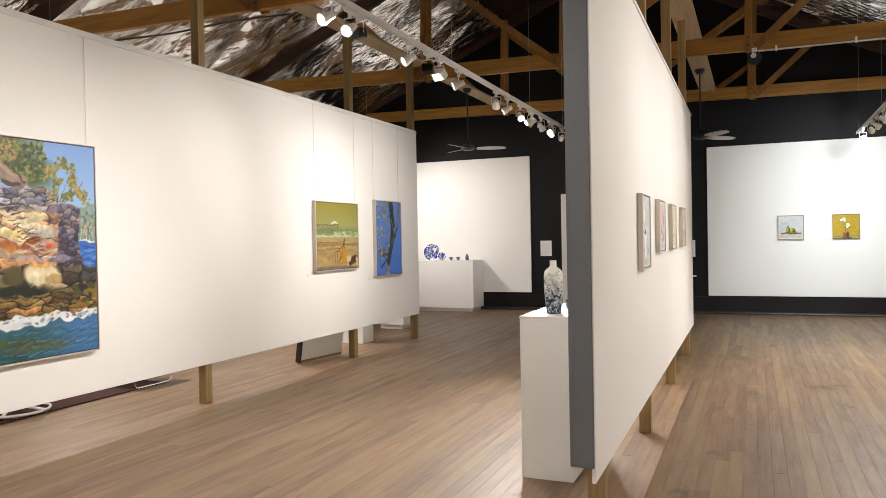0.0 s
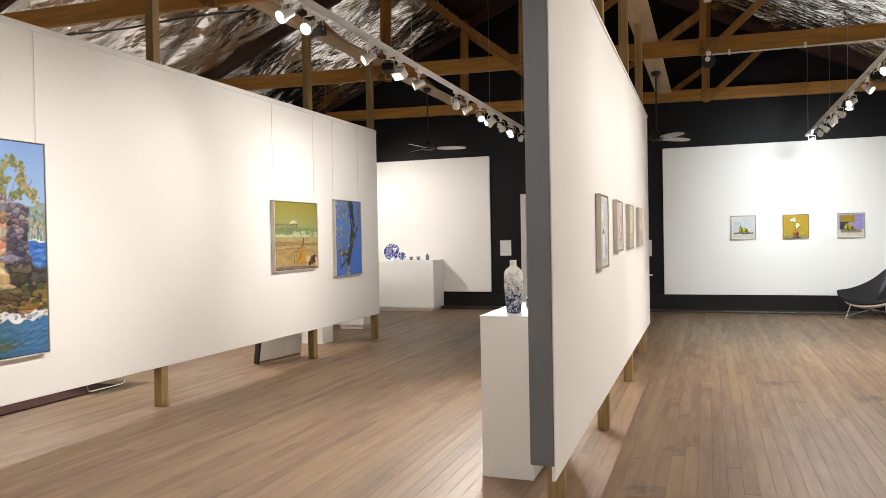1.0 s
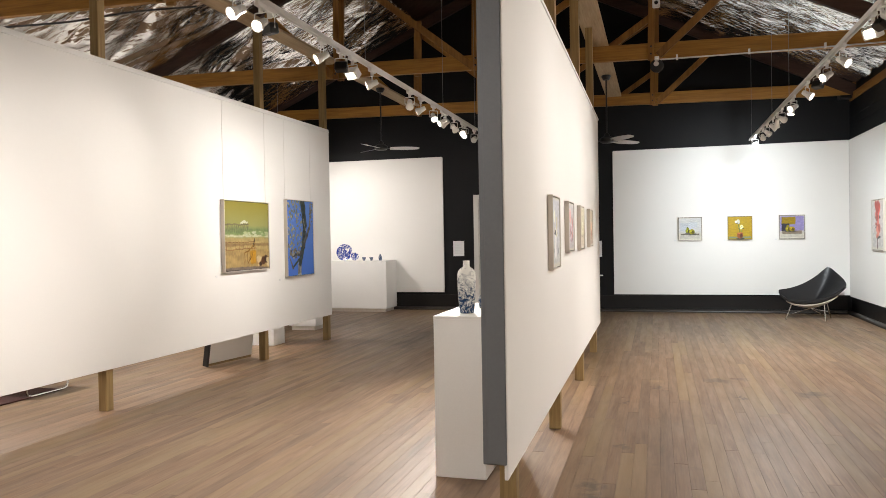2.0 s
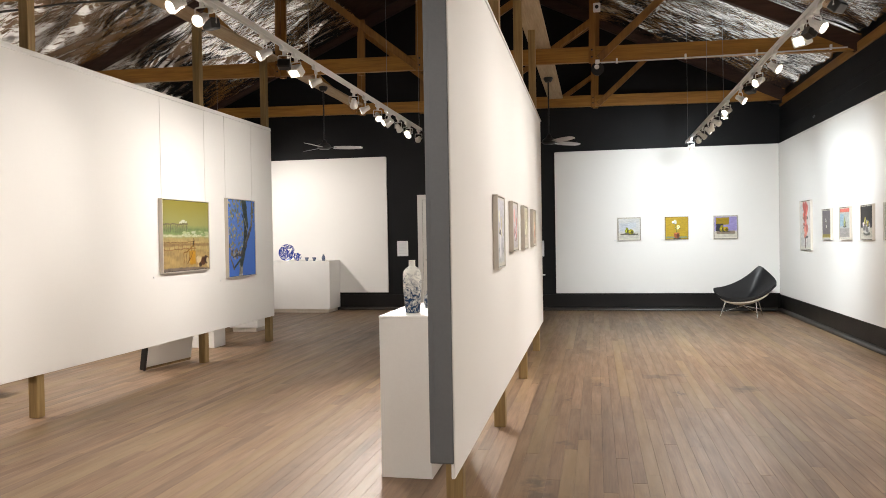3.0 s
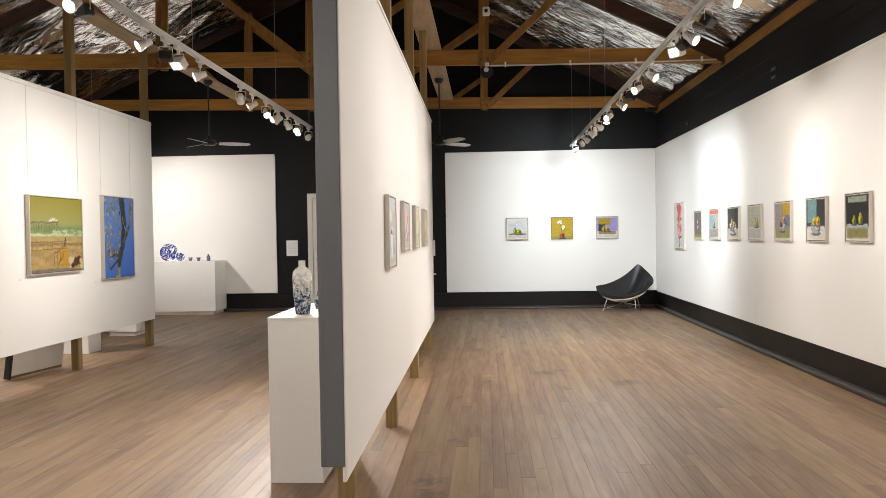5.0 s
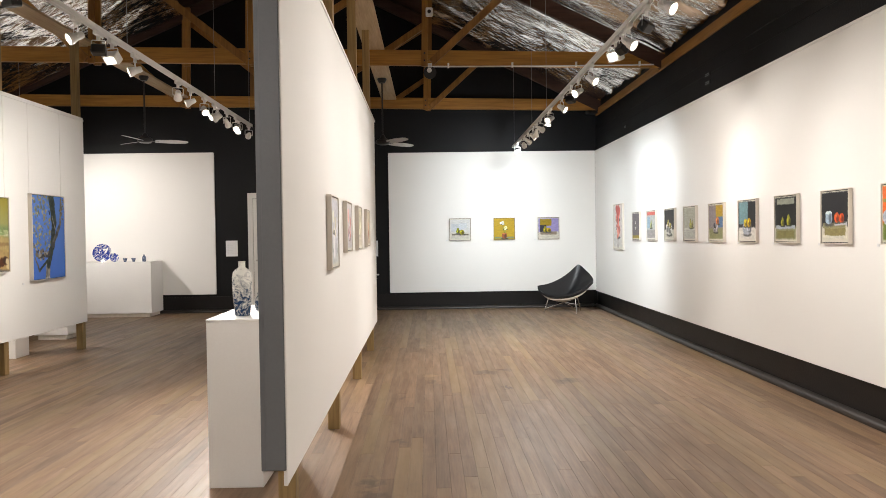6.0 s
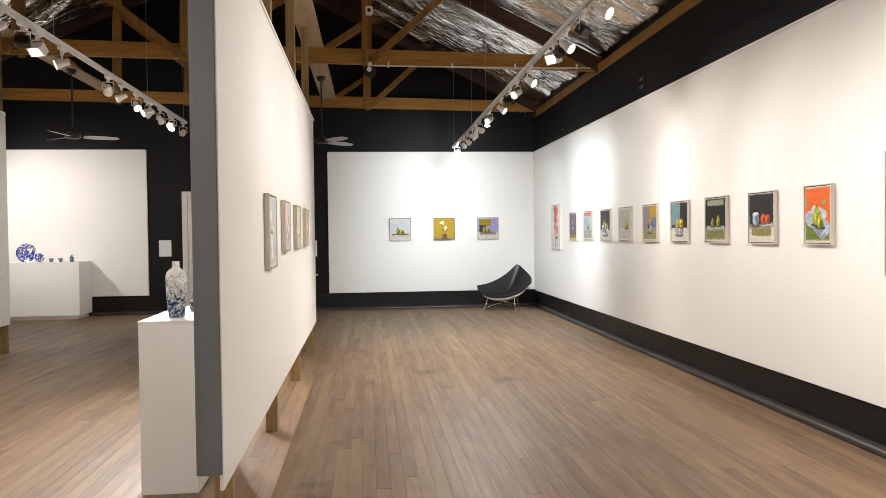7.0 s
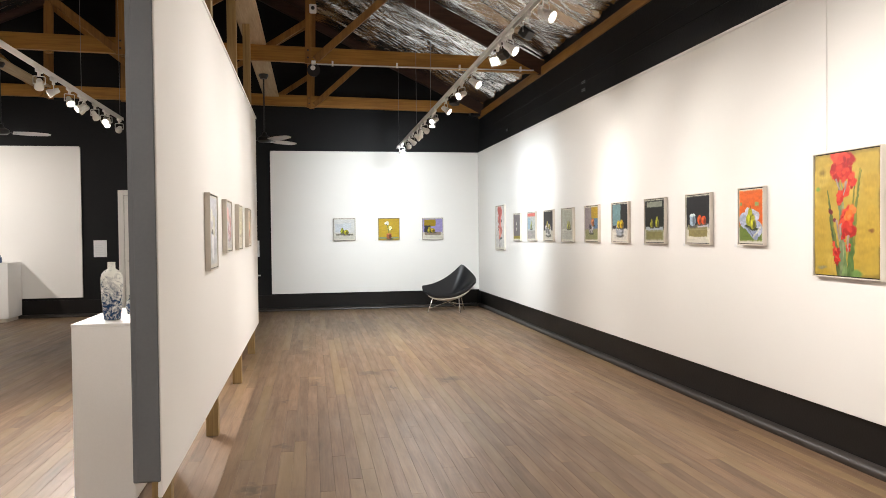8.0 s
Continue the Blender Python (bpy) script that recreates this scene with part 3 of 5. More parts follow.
HEAD_BM = bmesh.new()
lathe(HEAD_BM, [(0.0, 0.075), (0.030, 0.075), (0.036, 0.055), (0.040, 0.0), (0.056, -0.045), (0.058, -0.075), (0.052, -0.077), (0.047, -0.060), (0.0, -0.060)], 20)
HEAD = mesh_of("head", HEAD_BM, RAIL_WHITE, True)
LENS_BM = lathe(bmesh.new(), [(0.0, -0.074), (0.024, -0.072), (0.036, -0.066), (0.036, -0.0615), (0.0, -0.0615)], 20)
LENS_ON = mesh_of("lens", LENS_BM, LIT, True)
LENS_BM = lathe(bmesh.new(), [(0.0, -0.073), (0.030, -0.071), (0.047, -0.066), (0.047, -0.0615), (0.0, -0.0615)], 20)
LENS_OFF = mesh_of("lens", LENS_BM, UNLIT, True)
ADAPTER = mesh_of("adapter", box(box(box(bmesh.new(), -0.016, 0.016, -0.055, 0.055, -0.030, -0.0005, 0.004), -0.010, 0.010, -0.04, 0.04, -0.002, 0.0202), -0.011, 0.011, -0.011, 0.011, -0.062, -0.030, 0.002), RAIL_WHITE)
FORK_BM = bmesh.new()
tube(FORK_BM, [(-0.068, 0, 0.0), (-0.068, 0, 0.085), (-0.060, 0, 0.096), (0.060, 0, 0.096), (0.068, 0, 0.085), (0.068, 0, 0.0)], 0.006, 6)
rod(FORK_BM, (-0.070, 0, 0), (-0.048, 0, 0), 0.010, seg=8)
rod(FORK_BM, (0.070, 0, 0), (0.048, 0, 0), 0.010, seg=8)
FORK = mesh_of("yoke", FORK_BM, RAIL_WHITE, True)
FLOOD = mesh_of("head", box(box(bmesh.new(), -0.085, 0.085, -0.060, 0.060, -0.055, 0.045, 0.010), -0.05, 0.05, -0.04, 0.04, 0.045, 0.065, 0.006), RAIL_WHITE)
FLOOD_ON = mesh_of("lens", block(-0.050, 0.050, -0.036, 0.036, -0.060, -0.0555, 0.001), LIT)
BLACK_FLOOD = mesh_of("head", box(bmesh.new(), -0.070, 0.070, -0.05, 0.05, -0.055, 0.045, 0.012), BLACK_METAL)


HEAD_SIZE = 0.68


def spotlight(x, y, target, lit=True, watts=1.0, wide=62, style="round", tint=WARM):
    """A track spotlight that hangs from the rail at x, y and points at target."""
    base = Vector((x, y, RAIL_Z - 0.018))
    pivot = base + Vector((0, 0, -0.125))
    words = {"round": "white track spotlight", "flood": "white square track floodlight", "black": "white track bracket with a black square head"}[style]
    ob = thing("spotlight", Matrix.Translation(base), words + (", switched on" if lit else ", switched off"), "spotlight", "spotlights on the rails")
    d = Vector(target) - pivot
    aim = d.to_track_quat("-Z", "Y").to_matrix().to_4x4()
    part("adapter", ADAPTER, None, ob)
    turn = Matrix.Rotation(math.atan2(d.y, d.x) + math.pi / 2, 4, "Z")
    part("yoke", FORK, None, ob, m=Matrix.Translation(pivot - base) @ turn @ Matrix.Scale(HEAD_SIZE, 4))
    inside = Matrix.Translation(pivot - base) @ aim @ Matrix.Scale(HEAD_SIZE, 4)
    if style == "round":
        part("head", HEAD, None, ob, m=inside)
        part("lens", LENS_ON if lit else LENS_OFF, None, ob, "glowing lens" if lit else "dark glass lens", m=inside)
    elif style == "flood":
        part("head", FLOOD, None, ob, m=inside)
        part("lens", FLOOD_ON, None, ob, "glowing rectangular lens", m=inside)
    else:
        part("head", BLACK_FLOOD, None, ob, "black square lamp housing", m=inside)
    if lit:
        lamp = bpy.data.lights.new("spot_beam", "SPOT")
        lamp.energy, lamp.color, lamp.shadow_soft_size = SPOT_WATTS * watts, tint, 0.045
        lamp.spot_size, lamp.spot_blend = radians(wide + 48), 1.0
        lo = new("spot_beam", lamp)
        lo.matrix_basis = Matrix.Translation(pivot + d.normalized() * 0.100) @ aim


def track(side, y0, y1, wires, label):
    ob = thing("light_rail", pose(rail_x(side, (y0 + y1) / 2), (y0 + y1) / 2, RAIL_Z), label, "lighting track")
    a, b = Vector((rail_x(side, y0), y0, 0)), Vector((rail_x(side, y1), y1, 0))
    mid = (a + b) / 2
    turn = math.atan2(-(b - a).x, (b - a).y)
    n = (b - a).length / 2
    m = Matrix.Rotation(turn, 4, "Z")
    bm = bmesh.new()
    box(bm, -0.018, 0.018, -n, n, 0.010, 0.018, 0.001)
    box(bm, -0.018, -0.012, -n, n, -0.018, 0.010, 0.001)
    box(bm, 0.012, 0.018, -n, n, -0.018, 0.010, 0.001)
    part("channel", bm, RAIL_WHITE, ob, m=m)
    part("conductor", block(-0.006, 0.006, -n + 0.01, n - 0.01, 0.002, 0.0098), BLACK_METAL, ob, "dark slot with copper conductors", m=m)
    for y in wires:
        x = rail_x(side, y)
        part("suspension_wire", rod(bmesh.new(), (x - mid.x, y - mid.y, 0.018), (x - mid.x, y - mid.y, roof_z(x) - RAIL_Z + 0.19), 0.0022, seg=5), WIRE, ob)


track(0, -4.2, 9.86, (-3.6, -1.2, 1.4, 3.4, 5.75, 8.15, 9.75), "white lighting rail hung on wires from the roof")
track(1, -4.2, 12.6, (-3.6, -1.2, 1.4, 4.6, 8.9, 10.2, 12.4), "white lighting rail hung on wires from the roof")
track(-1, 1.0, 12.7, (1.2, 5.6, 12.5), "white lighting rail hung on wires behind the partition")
LW, PWL, PWR, RW = -4.74, -0.905, -0.77, EAST - 0.04
COOL = (0.92, 0.985, 1.03)
# the rail before the left partition
for y, target, lit, watts, wide, style in (
        (-3.4, (-2.6, SOUTH, 1.4), True, 1.0, 60, "round"), (-2.2, (LW - 1.5, -1.6, 1.5), True, 0.9, 60, "round"), (-0.6, (LW, 0.2, 1.4), True, 0.5, 60, "round"),
        (1.2, (-1.2, 4.3, 0.6), True, 0.5, 60, "round"), (2.6, (LW, 2.6, 1.4), True, 0.29, 60, "round"),
        (3.76, (-3.9, 0.9, 1.0), True, 0.30, 60, "round"), (4.03, (-2.7, 0.9, 0.9), True, 0.40, 62, "round"), (4.14, (-2.2, 4.6, 0), False, 1, 60, "black"),
        (4.90, (-4.3, 3.3, 1.5), True, 0.33, 50, "round"), (5.24, (-2.9, 7.5, 2.2), False, 1, 60, "black"), (5.47, (-3.0, 3.2, 0.3), True, 0.75, 70, "flood"),
        (5.90, (LW, 4.85, 1.85), True, 0.38, 22, "round"), (6.92, (-2.9, 8.2, 2.0), False, 1, 60, "round"), (7.29, (LW, 6.6, 1.6), True, 0.42, 62, "round"), (7.75, (PWL, 5.6, 0.3), True, 1.5, 60, "round"),
        (8.12, (-4.4, 6.4, 1.4), True, 0.40, 60, "round"), (8.24, (LW, 8.6, 1.6), True, 0.55, 58, "round"), (8.63, (-2.2, 9.6, 2.0), False, 1, 60, "round"), (9.05, (-1.3, 4.9, 0.9), True, 0.70, 34, "round"),
        (9.17, (-2.6, 7.0, 0.2), True, 0.3, 60, "round"), (9.70, (-4.6, 14.4, 1.5), True, 1.0, 40, "round")):
    spotlight(rail_x(0, y), y, target, lit, watts, wide, style)
# the rail beside the long side wall
for y, target, lit, watts, wide, style in (
        (-3.4, (1.2, SOUTH, 1.4), True, 1.0, 60, "round"), (-1.8, (RW, -1.4, 1.5), True, 0.9, 60, "round"), (0.1, (2.2, 2.9, 0.0), True, 1.2, 62, "round"), (1.6, (RW, 1.6, 1.3), True, 0.30, 60, "round"),
        (3.1, (RW, 3.9, 1.5), True, 0.22, 60, "round"), (4.34, (RW - 0.4, 2.9, 1.5), True, 0.26, 62, "round"), (4.76, (0.8, 5.3, 2.0), False, 1, 60, "black"), (5.18, (RW - 0.5, 3.9, 1.5), True, 0.33, 56, "round"),
        (5.34, (0.9, 5.2, 2.2), False, 1, 60, "black"), (5.55, (PWR, 4.0, 1.6), True, 0.32, 66, "flood"), (6.40, (RW - 0.5, 5.2, 1.6), True, 0.40, 56, "round"),
        (6.97, (PWR, 5.8, 1.6), True, 0.46, 66, "round"), (7.36, (RW, 8.9, 2.1), True, 0.44, 42, "black"), (7.85, (RW - 0.4, 6.9, 1.6), True, 0.60, 62, "round"), (8.62, (PWR, 7.2, 1.6), True, 0.5, 60, "round"),
        # the head at 10.12 is added as fill for the dim wall near y 10
        (8.78, (0.9, 8.2, 0.0), True, 1.4, 66, "round"), (9.42, (RW, 11.1, 2.1), True, 0.46, 36, "round"), (9.80, (1.2, 11.4, 0.0), True, 1.4, 66, "round"), (10.12, (RW, 9.9, 1.3), True, 0.26, 62, "round"),
        (10.66, (RW, 11.6, 1.5), True, 0.55, 54, "round"), (11.1, (2.2, NORTH, 1.4), True, 0.85, 54, "round"), (11.95, (0.8, NORTH, 2.25), True, 0.62, 50, "round")):
    spotlight(rail_x(1, y), y, target, lit, watts, wide, style, COOL if y > 9.3 else WARM)
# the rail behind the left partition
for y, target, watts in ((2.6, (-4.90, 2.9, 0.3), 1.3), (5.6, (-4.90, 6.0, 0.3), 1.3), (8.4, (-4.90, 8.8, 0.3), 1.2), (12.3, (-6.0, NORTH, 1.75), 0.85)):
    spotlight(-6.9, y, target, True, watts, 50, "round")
# unseen heads added to brighten the west wall, so the foil mirrors it
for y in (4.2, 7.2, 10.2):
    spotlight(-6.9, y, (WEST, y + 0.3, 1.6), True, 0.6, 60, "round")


# ---- pictures ----
class Canvas:
    """A picture in numbers: u to the right, v up, both 0 to 1; painted by soft shapes over one another."""

    def __init__(self, w, h, seed, cell=0.0045, ground=(0.9, 0.9, 0.86)):
        self.w, self.h, self.seed = w, h, seed
        self.nu, self.nv = max(24, int(w / cell)), max(24, int(h / cell))
        u, v = np.meshgrid(np.linspace(0, 1, self.nu), np.linspace(0, 1, self.nv), indexing="ij")
        k = 14 / max(w, h)
        self.u0, self.v0 = u, v
        self.u = u + 0.020 * (value_noise(u * w * k + 3, v * h * k, seed) - 0.5) + 0.012 * (value_noise(u * w * k * 3, v * h * k * 3, seed + 1) - 0.5)
        self.v = v + 0.020 * (value_noise(u * w * k + 9, v * h * k + 4, seed + 2) - 0.5) + 0.012 * (value_noise(u * w * k * 3, v * h * k * 3 + 8, seed + 3) - 0.5)
        self.rgb = np.ones((self.nu, self.nv, 3)) * np.array(ground)

    def lay(self, mask, color, rough=0.10):
        """Lay a colour where the mask is, uneven as a loaded brush leaves it."""
        self.seed += 1
        a = np.clip(mask, 0, 1)[..., None]
        s = 18 / max(self.w, self.h)
        k = value_noise(self.u0 * self.w * s * 0.6, self.v0 * self.h * s * 1.7, self.seed + 20) - 0.5
        k2 = value_noise(self.u0 * self.w * s * 4, self.v0 * self.h * s * 2.2, self.seed + 40) - 0.5
        c = np.array(color) * (1 + rough * 1.4 * k + rough * k2)[..., None]
        self.rgb = self.rgb * (1 - a) + c * a
        return self

    def rect(self, u0, u1, v0, v1, color, soft=0.012, rough=0.10):
        m = lambda d: np.clip(d / soft + 0.5, 0, 1)
        return self.lay(m(self.u - u0) * m(u1 - self.u) * m(self.v - v0) * m(v1 - self.v), color, rough)

    def oval(self, u, v, ru, rv, color, soft=0.15, rough=0.12, turn=0.0):
        du, dv = (self.u - u) * self.w, (self.v - v) * self.h
        c, s = math.cos(turn), math.sin(turn)
        du, dv = du * c + dv * s, dv * c - du * s
        d = np.sqrt((du / (ru * self.w)) ** 2 + (dv / (rv * self.h)) ** 2)
        return self.lay(np.clip((1 - d) / soft + 0.5, 0, 1), color, rough)

    def line(self, u0, v0, u1, v1, thick, color, thick2=None, rough=0.15):
        """A brush stroke; thick in metres."""
        ax, ay, bx, by = u0 * self.w, v0 * self.h, u1 * self.w, v1 * self.h
        px, py = self.u * self.w, self.v * self.h
        n = max(1e-9, (bx - ax) ** 2 + (by - ay) ** 2)
        t = np.clip(((px - ax) * (bx - ax) + (py - ay) * (by - ay)) / n, 0, 1)
        d = np.hypot(px - ax - t * (bx - ax), py - ay - t * (by - ay))
        r = (thick + ((thick if thick2 is None else thick2) - thick) * t) / 2
        return self.lay(np.clip((r - d) / 0.004 + 0.5, 0, 1), color, rough)

    def fade(self, low, high, v0=0.0, v1=1.0):
        t = np.clip((self.v - v0) / (v1 - v0), 0, 1)[..., None]
        m = (((self.v >= v0) | (v0 <= 0)) & ((self.v <= v1) | (v1 >= 1)))[..., None]
        self.rgb = np.where(m, np.array(low) * (1 - t) + np.array(high) * t, self.rgb)
        return self

    def dabs(self, n, u0, u1, v0, v1, size, colors, long=1.5, turn=0.5):
        rng = np.random.RandomState(self.seed + 5)
        for _ in range(n):
            k = 0.5 + rng.rand()
            self.oval(u0 + (u1 - u0) * rng.rand(), v0 + (v1 - v0) * rng.rand(), size * k * long / self.w, size * k / self.h, colors[rng.randint(len(colors))], 0.5, 0.07, turn * (rng.rand() * 2 - 1))
        return self

    def cells(self, mask, nu, nv, colors, joint=(0.16, 0.13, 0.12), seam=0.08, jitter=0.9):
        """Blocks of stone: stretched random cells with dark seams."""
        rng = np.random.RandomState(self.seed + 9)
        pu, pv = rng.rand(nu + 4, nv + 4), rng.rand(nu + 4, nv + 4)
        tone = rng.randint(len(colors), size=(nu + 4, nv + 4))
        shade = 0.75 + 0.5 * rng.rand(nu + 4, nv + 4)
        x, y = self.u * nu + 0.9 * value_noise(self.u * 9, self.v * 14, self.seed), self.v * nv + 0.9 * value_noise(self.u * 8, self.v * 9, self.seed + 1)
        ix, iy = np.floor(x).astype(int), np.floor(y).astype(int)
        best, second = np.full(x.shape, 9.0), np.full(x.shape, 9.0)
        which = np.zeros(x.shape, int)
        lit = np.zeros(x.shape)
        bits = np.ones(x.shape)
        for i in (-1, 0, 1):
            for j in (-1, 0, 1):
                a, b = np.clip(ix + i, 0, nu + 3), np.clip(iy + j, 0, nv + 3)
                cx, cy = a + 0.5 + jitter * (pu[a, b] - 0.5), b + 0.5 + jitter * (pv[a, b] - 0.5)
                d = np.hypot(x - cx, y - cy)
                near = d < best
                second = np.where(near, best, np.minimum(second, d))
                which = np.where(near, tone[a, b], which)
                bits = np.where(near, shade[a, b], bits)
                lit = np.where(near, y - cy, lit)
                best = np.minimum(best, d)
        table = np.array(colors)
        c = table[which] * (bits * (1 + 0.35 * np.clip(lit, -0.5, 0.5)))[..., None]
        c *= (0.85 + 0.3 * value_noise(self.u * 60, self.v * 90, self.seed + 2))[..., None]
        s = np.clip((second - best) / seam, 0, 1)[..., None]
        c = np.array(joint) * (1 - s) + c * s
        a = np.clip(mask, 0, 1)[..., None]
        self.rgb = self.rgb * (1 - a) + c * a
        self.seed += 3
        return self

    def mesh(self):
        co = np.stack([(self.u0 - 0.5) * self.w, np.zeros_like(self.u0), self.v0 * self.h], -1)
        me = grid_mesh("canvas", co, self.nu, self.nv, PAINT)
        c = np.clip(self.rgb, 0.01, 1).reshape(-1, 3)
        lin = np.where(c <= 0.04045, c / 12.92, ((c + 0.055) / 1.055) ** 2.4)
        att = me.color_attributes.new("paint", "FLOAT_COLOR", "POINT")
        att.data.foreach_set("color", np.concatenate([lin * 0.78, np.ones((len(lin), 1))], 1).astype(np.float32).ravel())
        return me


def picture(m, canvas, label, group, deep=0.042, rim=0.008, gap=0.007):
    """A canvas in a shadow-gap frame; its back at y = 0 against the wall, facing -y; origin at the foot's middle."""
    w, h = canvas.w + 2 * (gap + rim), canvas.h + 2 * (gap + rim)
    ob = thing("painting", m, label, "painting", group)
    for a, b, c, d in ((-w / 2, w / 2, 0, rim), (-w / 2, w / 2, h - rim, h), (-w / 2, -w / 2 + rim, rim, h - rim), (w / 2 - rim, w / 2, rim, h - rim)):
        part("frame_side", block(a, b, -deep, -0.001, c, d, 0.0015), FRAME_WOOD, ob, "pale timber frame side")
    part("backing", block(-w / 2 + rim, w / 2 - rim, -0.016, -0.004, rim, h - rim), REVEAL, ob, "dark shadow gap backing")
    stretcher = block(-canvas.w / 2, canvas.w / 2, -deep + 0.008, -0.017, rim + gap, rim + gap + canvas.h, 0.001)
    part("stretched_edge", stretcher, REVEAL, ob, "dark painted canvas edge")
    part("canvas", canvas.mesh(), None, ob, m=pose(0, -deep + 0.0055, rim + gap))
    return ob


def wall_label(m):
    solid("wall_label", block(-0.016, 0.016, -0.004, -0.0005, -0.011, 0.011, 0.0008), PAPER, m, "small white caption card on the wall", "label", "caption cards")


FACE_EAST, FACE_WEST = 90, -90


def cliff(w, h):
    c = Canvas(w, h, 11, 0.0058)
    c.fade((0.74, 0.85, 0.95), (0.54, 0.70, 0.92), 0.5, 1.0)
    u, v = c.u, c.v
    step = lambda d, soft=0.008: np.clip(d / soft, 0, 1)
    # far shore with moored boats, and the strait
    c.lay(step(0.700 + 0.022 * value_noise(u * 22, v * 2, 5) - v) * (v > 0.45) * (u > 0.7), (0.55, 0.64, 0.58))
    c.dabs(90, 0.86, 1.0, 0.56, 0.69, 0.017, [(0.44, 0.54, 0.42), (0.58, 0.66, 0.58), (0.40, 0.50, 0.50), (0.72, 0.66, 0.54), (0.62, 0.70, 0.72)], 0.7)
    c.rect(0.80, 1.1, 0.36, 0.535, (0.24, 0.46, 0.78)).dabs(26, 0.86, 1, 0.40, 0.52, 0.008, [(0.36, 0.58, 0.86), (0.17, 0.38, 0.70), (0.46, 0.66, 0.90)], 4, 0.05)
    for k in range(5):
        c.line(0.895 + 0.022 * k, 0.54, 0.895 + 0.022 * k, 0.59 + 0.02 * (k % 2), 0.004, (0.93, 0.95, 0.95)).line(0.885 + 0.022 * k, 0.537, 0.903 + 0.022 * k, 0.537, 0.009, (0.96, 0.96, 0.95))
    # trees behind the ledge
    c.oval(0.42, 0.93, 0.16, 0.10, (0.36, 0.40, 0.20), 0.8).oval(0.58, 0.85, 0.12, 0.07, (0.30, 0.37, 0.17), 0.8)
    c.dabs(330, 0.34, 0.66, 0.80, 0.99, 0.013, [(0.36, 0.42, 0.18), (0.50, 0.54, 0.24), (0.26, 0.33, 0.14), (0.60, 0.60, 0.32), (0.20, 0.27, 0.13)], 0.8, 1.5)
    c.dabs(60, 0.34, 0.48, 0.90, 1.0, 0.011, [(0.72, 0.60, 0.38), (0.64, 0.56, 0.36)], 0.9, 1.5)
    # sandstone: a grey ledge, a warm wall of slabs, a dark pillar
    ledge = 0.785 + 0.022 * (value_noise(u * 26, v, 3) - 0.5)
    pillar = 0.705 + 0.014 * (value_noise(u * 30, v, 4) - 0.5)
    edge = 0.880 + 0.018 * (value_noise(v * 24, u * 2, 9) - 0.5) + 0.35 * np.clip(0.50 - v, 0, 0.12)
    top = np.where(u < 0.735, ledge, pillar)
    rock = step(edge - u) * step(top - v)
    c.cells(rock, 4, 21, [(0.66, 0.54, 0.44), (0.78, 0.70, 0.58), (0.72, 0.56, 0.44), (0.82, 0.60, 0.36), (0.86, 0.78, 0.62), (0.62, 0.52, 0.50)], (0.26, 0.19, 0.16), 0.07)
    c.cells(rock * step(v - 0.665, 0.02), 13, 34, [(0.56, 0.55, 0.62), (0.66, 0.65, 0.70), (0.46, 0.45, 0.53), (0.76, 0.72, 0.70), (0.62, 0.55, 0.52)], (0.20, 0.18, 0.22), 0.14)
    c.cells(rock * step(u - 0.725, 0.012) * (v > 0.40), 20, 40, [(0.33, 0.31, 0.40), (0.42, 0.39, 0.47), (0.26, 0.25, 0.34), (0.54, 0.49, 0.52), (0.46, 0.38, 0.38)], (0.12, 0.11, 0.17), 0.16)
    # pale worn slabs, an orange overhang and a pink shelf
    for a, b, ru, rv, col, turn in ((0.50, 0.635, 0.13, 0.020, (0.86, 0.80, 0.64), 0.0), (0.60, 0.60, 0.14, 0.018, (0.88, 0.83, 0.72), -0.10), (0.62, 0.573, 0.10, 0.014, (0.66, 0.64, 0.62), -0.05), (0.46, 0.58, 0.08, 0.02, (0.90, 0.82, 0.58), 0.1),
                                    (0.62, 0.515, 0.12, 0.028, (0.76, 0.58, 0.54), 0.05), (0.55, 0.530, 0.07, 0.022, (0.66, 0.38, 0.20), 0.5), (0.68, 0.513, 0.035, 0.012, (0.84, 0.44, 0.22), 0.2), (0.42, 0.52, 0.07, 0.025, (0.82, 0.54, 0.28), 0.0),
                                    (0.62, 0.475, 0.12, 0.010, (0.78, 0.58, 0.42), 0.0), (0.55, 0.455, 0.17, 0.014, (0.76, 0.66, 0.62), 0.0), (0.74, 0.452, 0.08, 0.016, (0.56, 0.55, 0.62), 0.1)):
        c.oval(a, b, ru, rv, col, 0.25, 0.25, turn)
    for k in range(46):
        vv = 0.455 + 0.31 * ((k * 29) % 46) / 46
        a = 0.36 + 0.30 * ((k * 37) % 11) / 11
        c.line(a, vv, a + 0.05 + 0.08 * ((k * 17) % 7) / 7, vv + 0.012 * ((k * 7) % 5 - 2), 0.007, (0.27, 0.20, 0.18) if k % 4 else (0.93, 0.88, 0.78), 0.002)
    # a leaning block on the ledge
    for a, b, d, e, t, col in ((0.37, 0.86, 0.50, 0.80, 0.10, (0.60, 0.52, 0.46)), (0.37, 0.885, 0.47, 0.83, 0.03, (0.72, 0.62, 0.54)), (0.40, 0.80, 0.50, 0.795, 0.03, (0.34, 0.28, 0.26)), (0.43, 0.885, 0.53, 0.80, 0.008, (0.22, 0.18, 0.18))):
        c.line(a, b, d, e, t, col)
    # boulders along the shore: a cream block, dark olive shade, then striped shelves
    shore = step(0.435 - 0.02 * value_noise(u * 7, v, 6) - v, 0.01) * (v > 0.14)
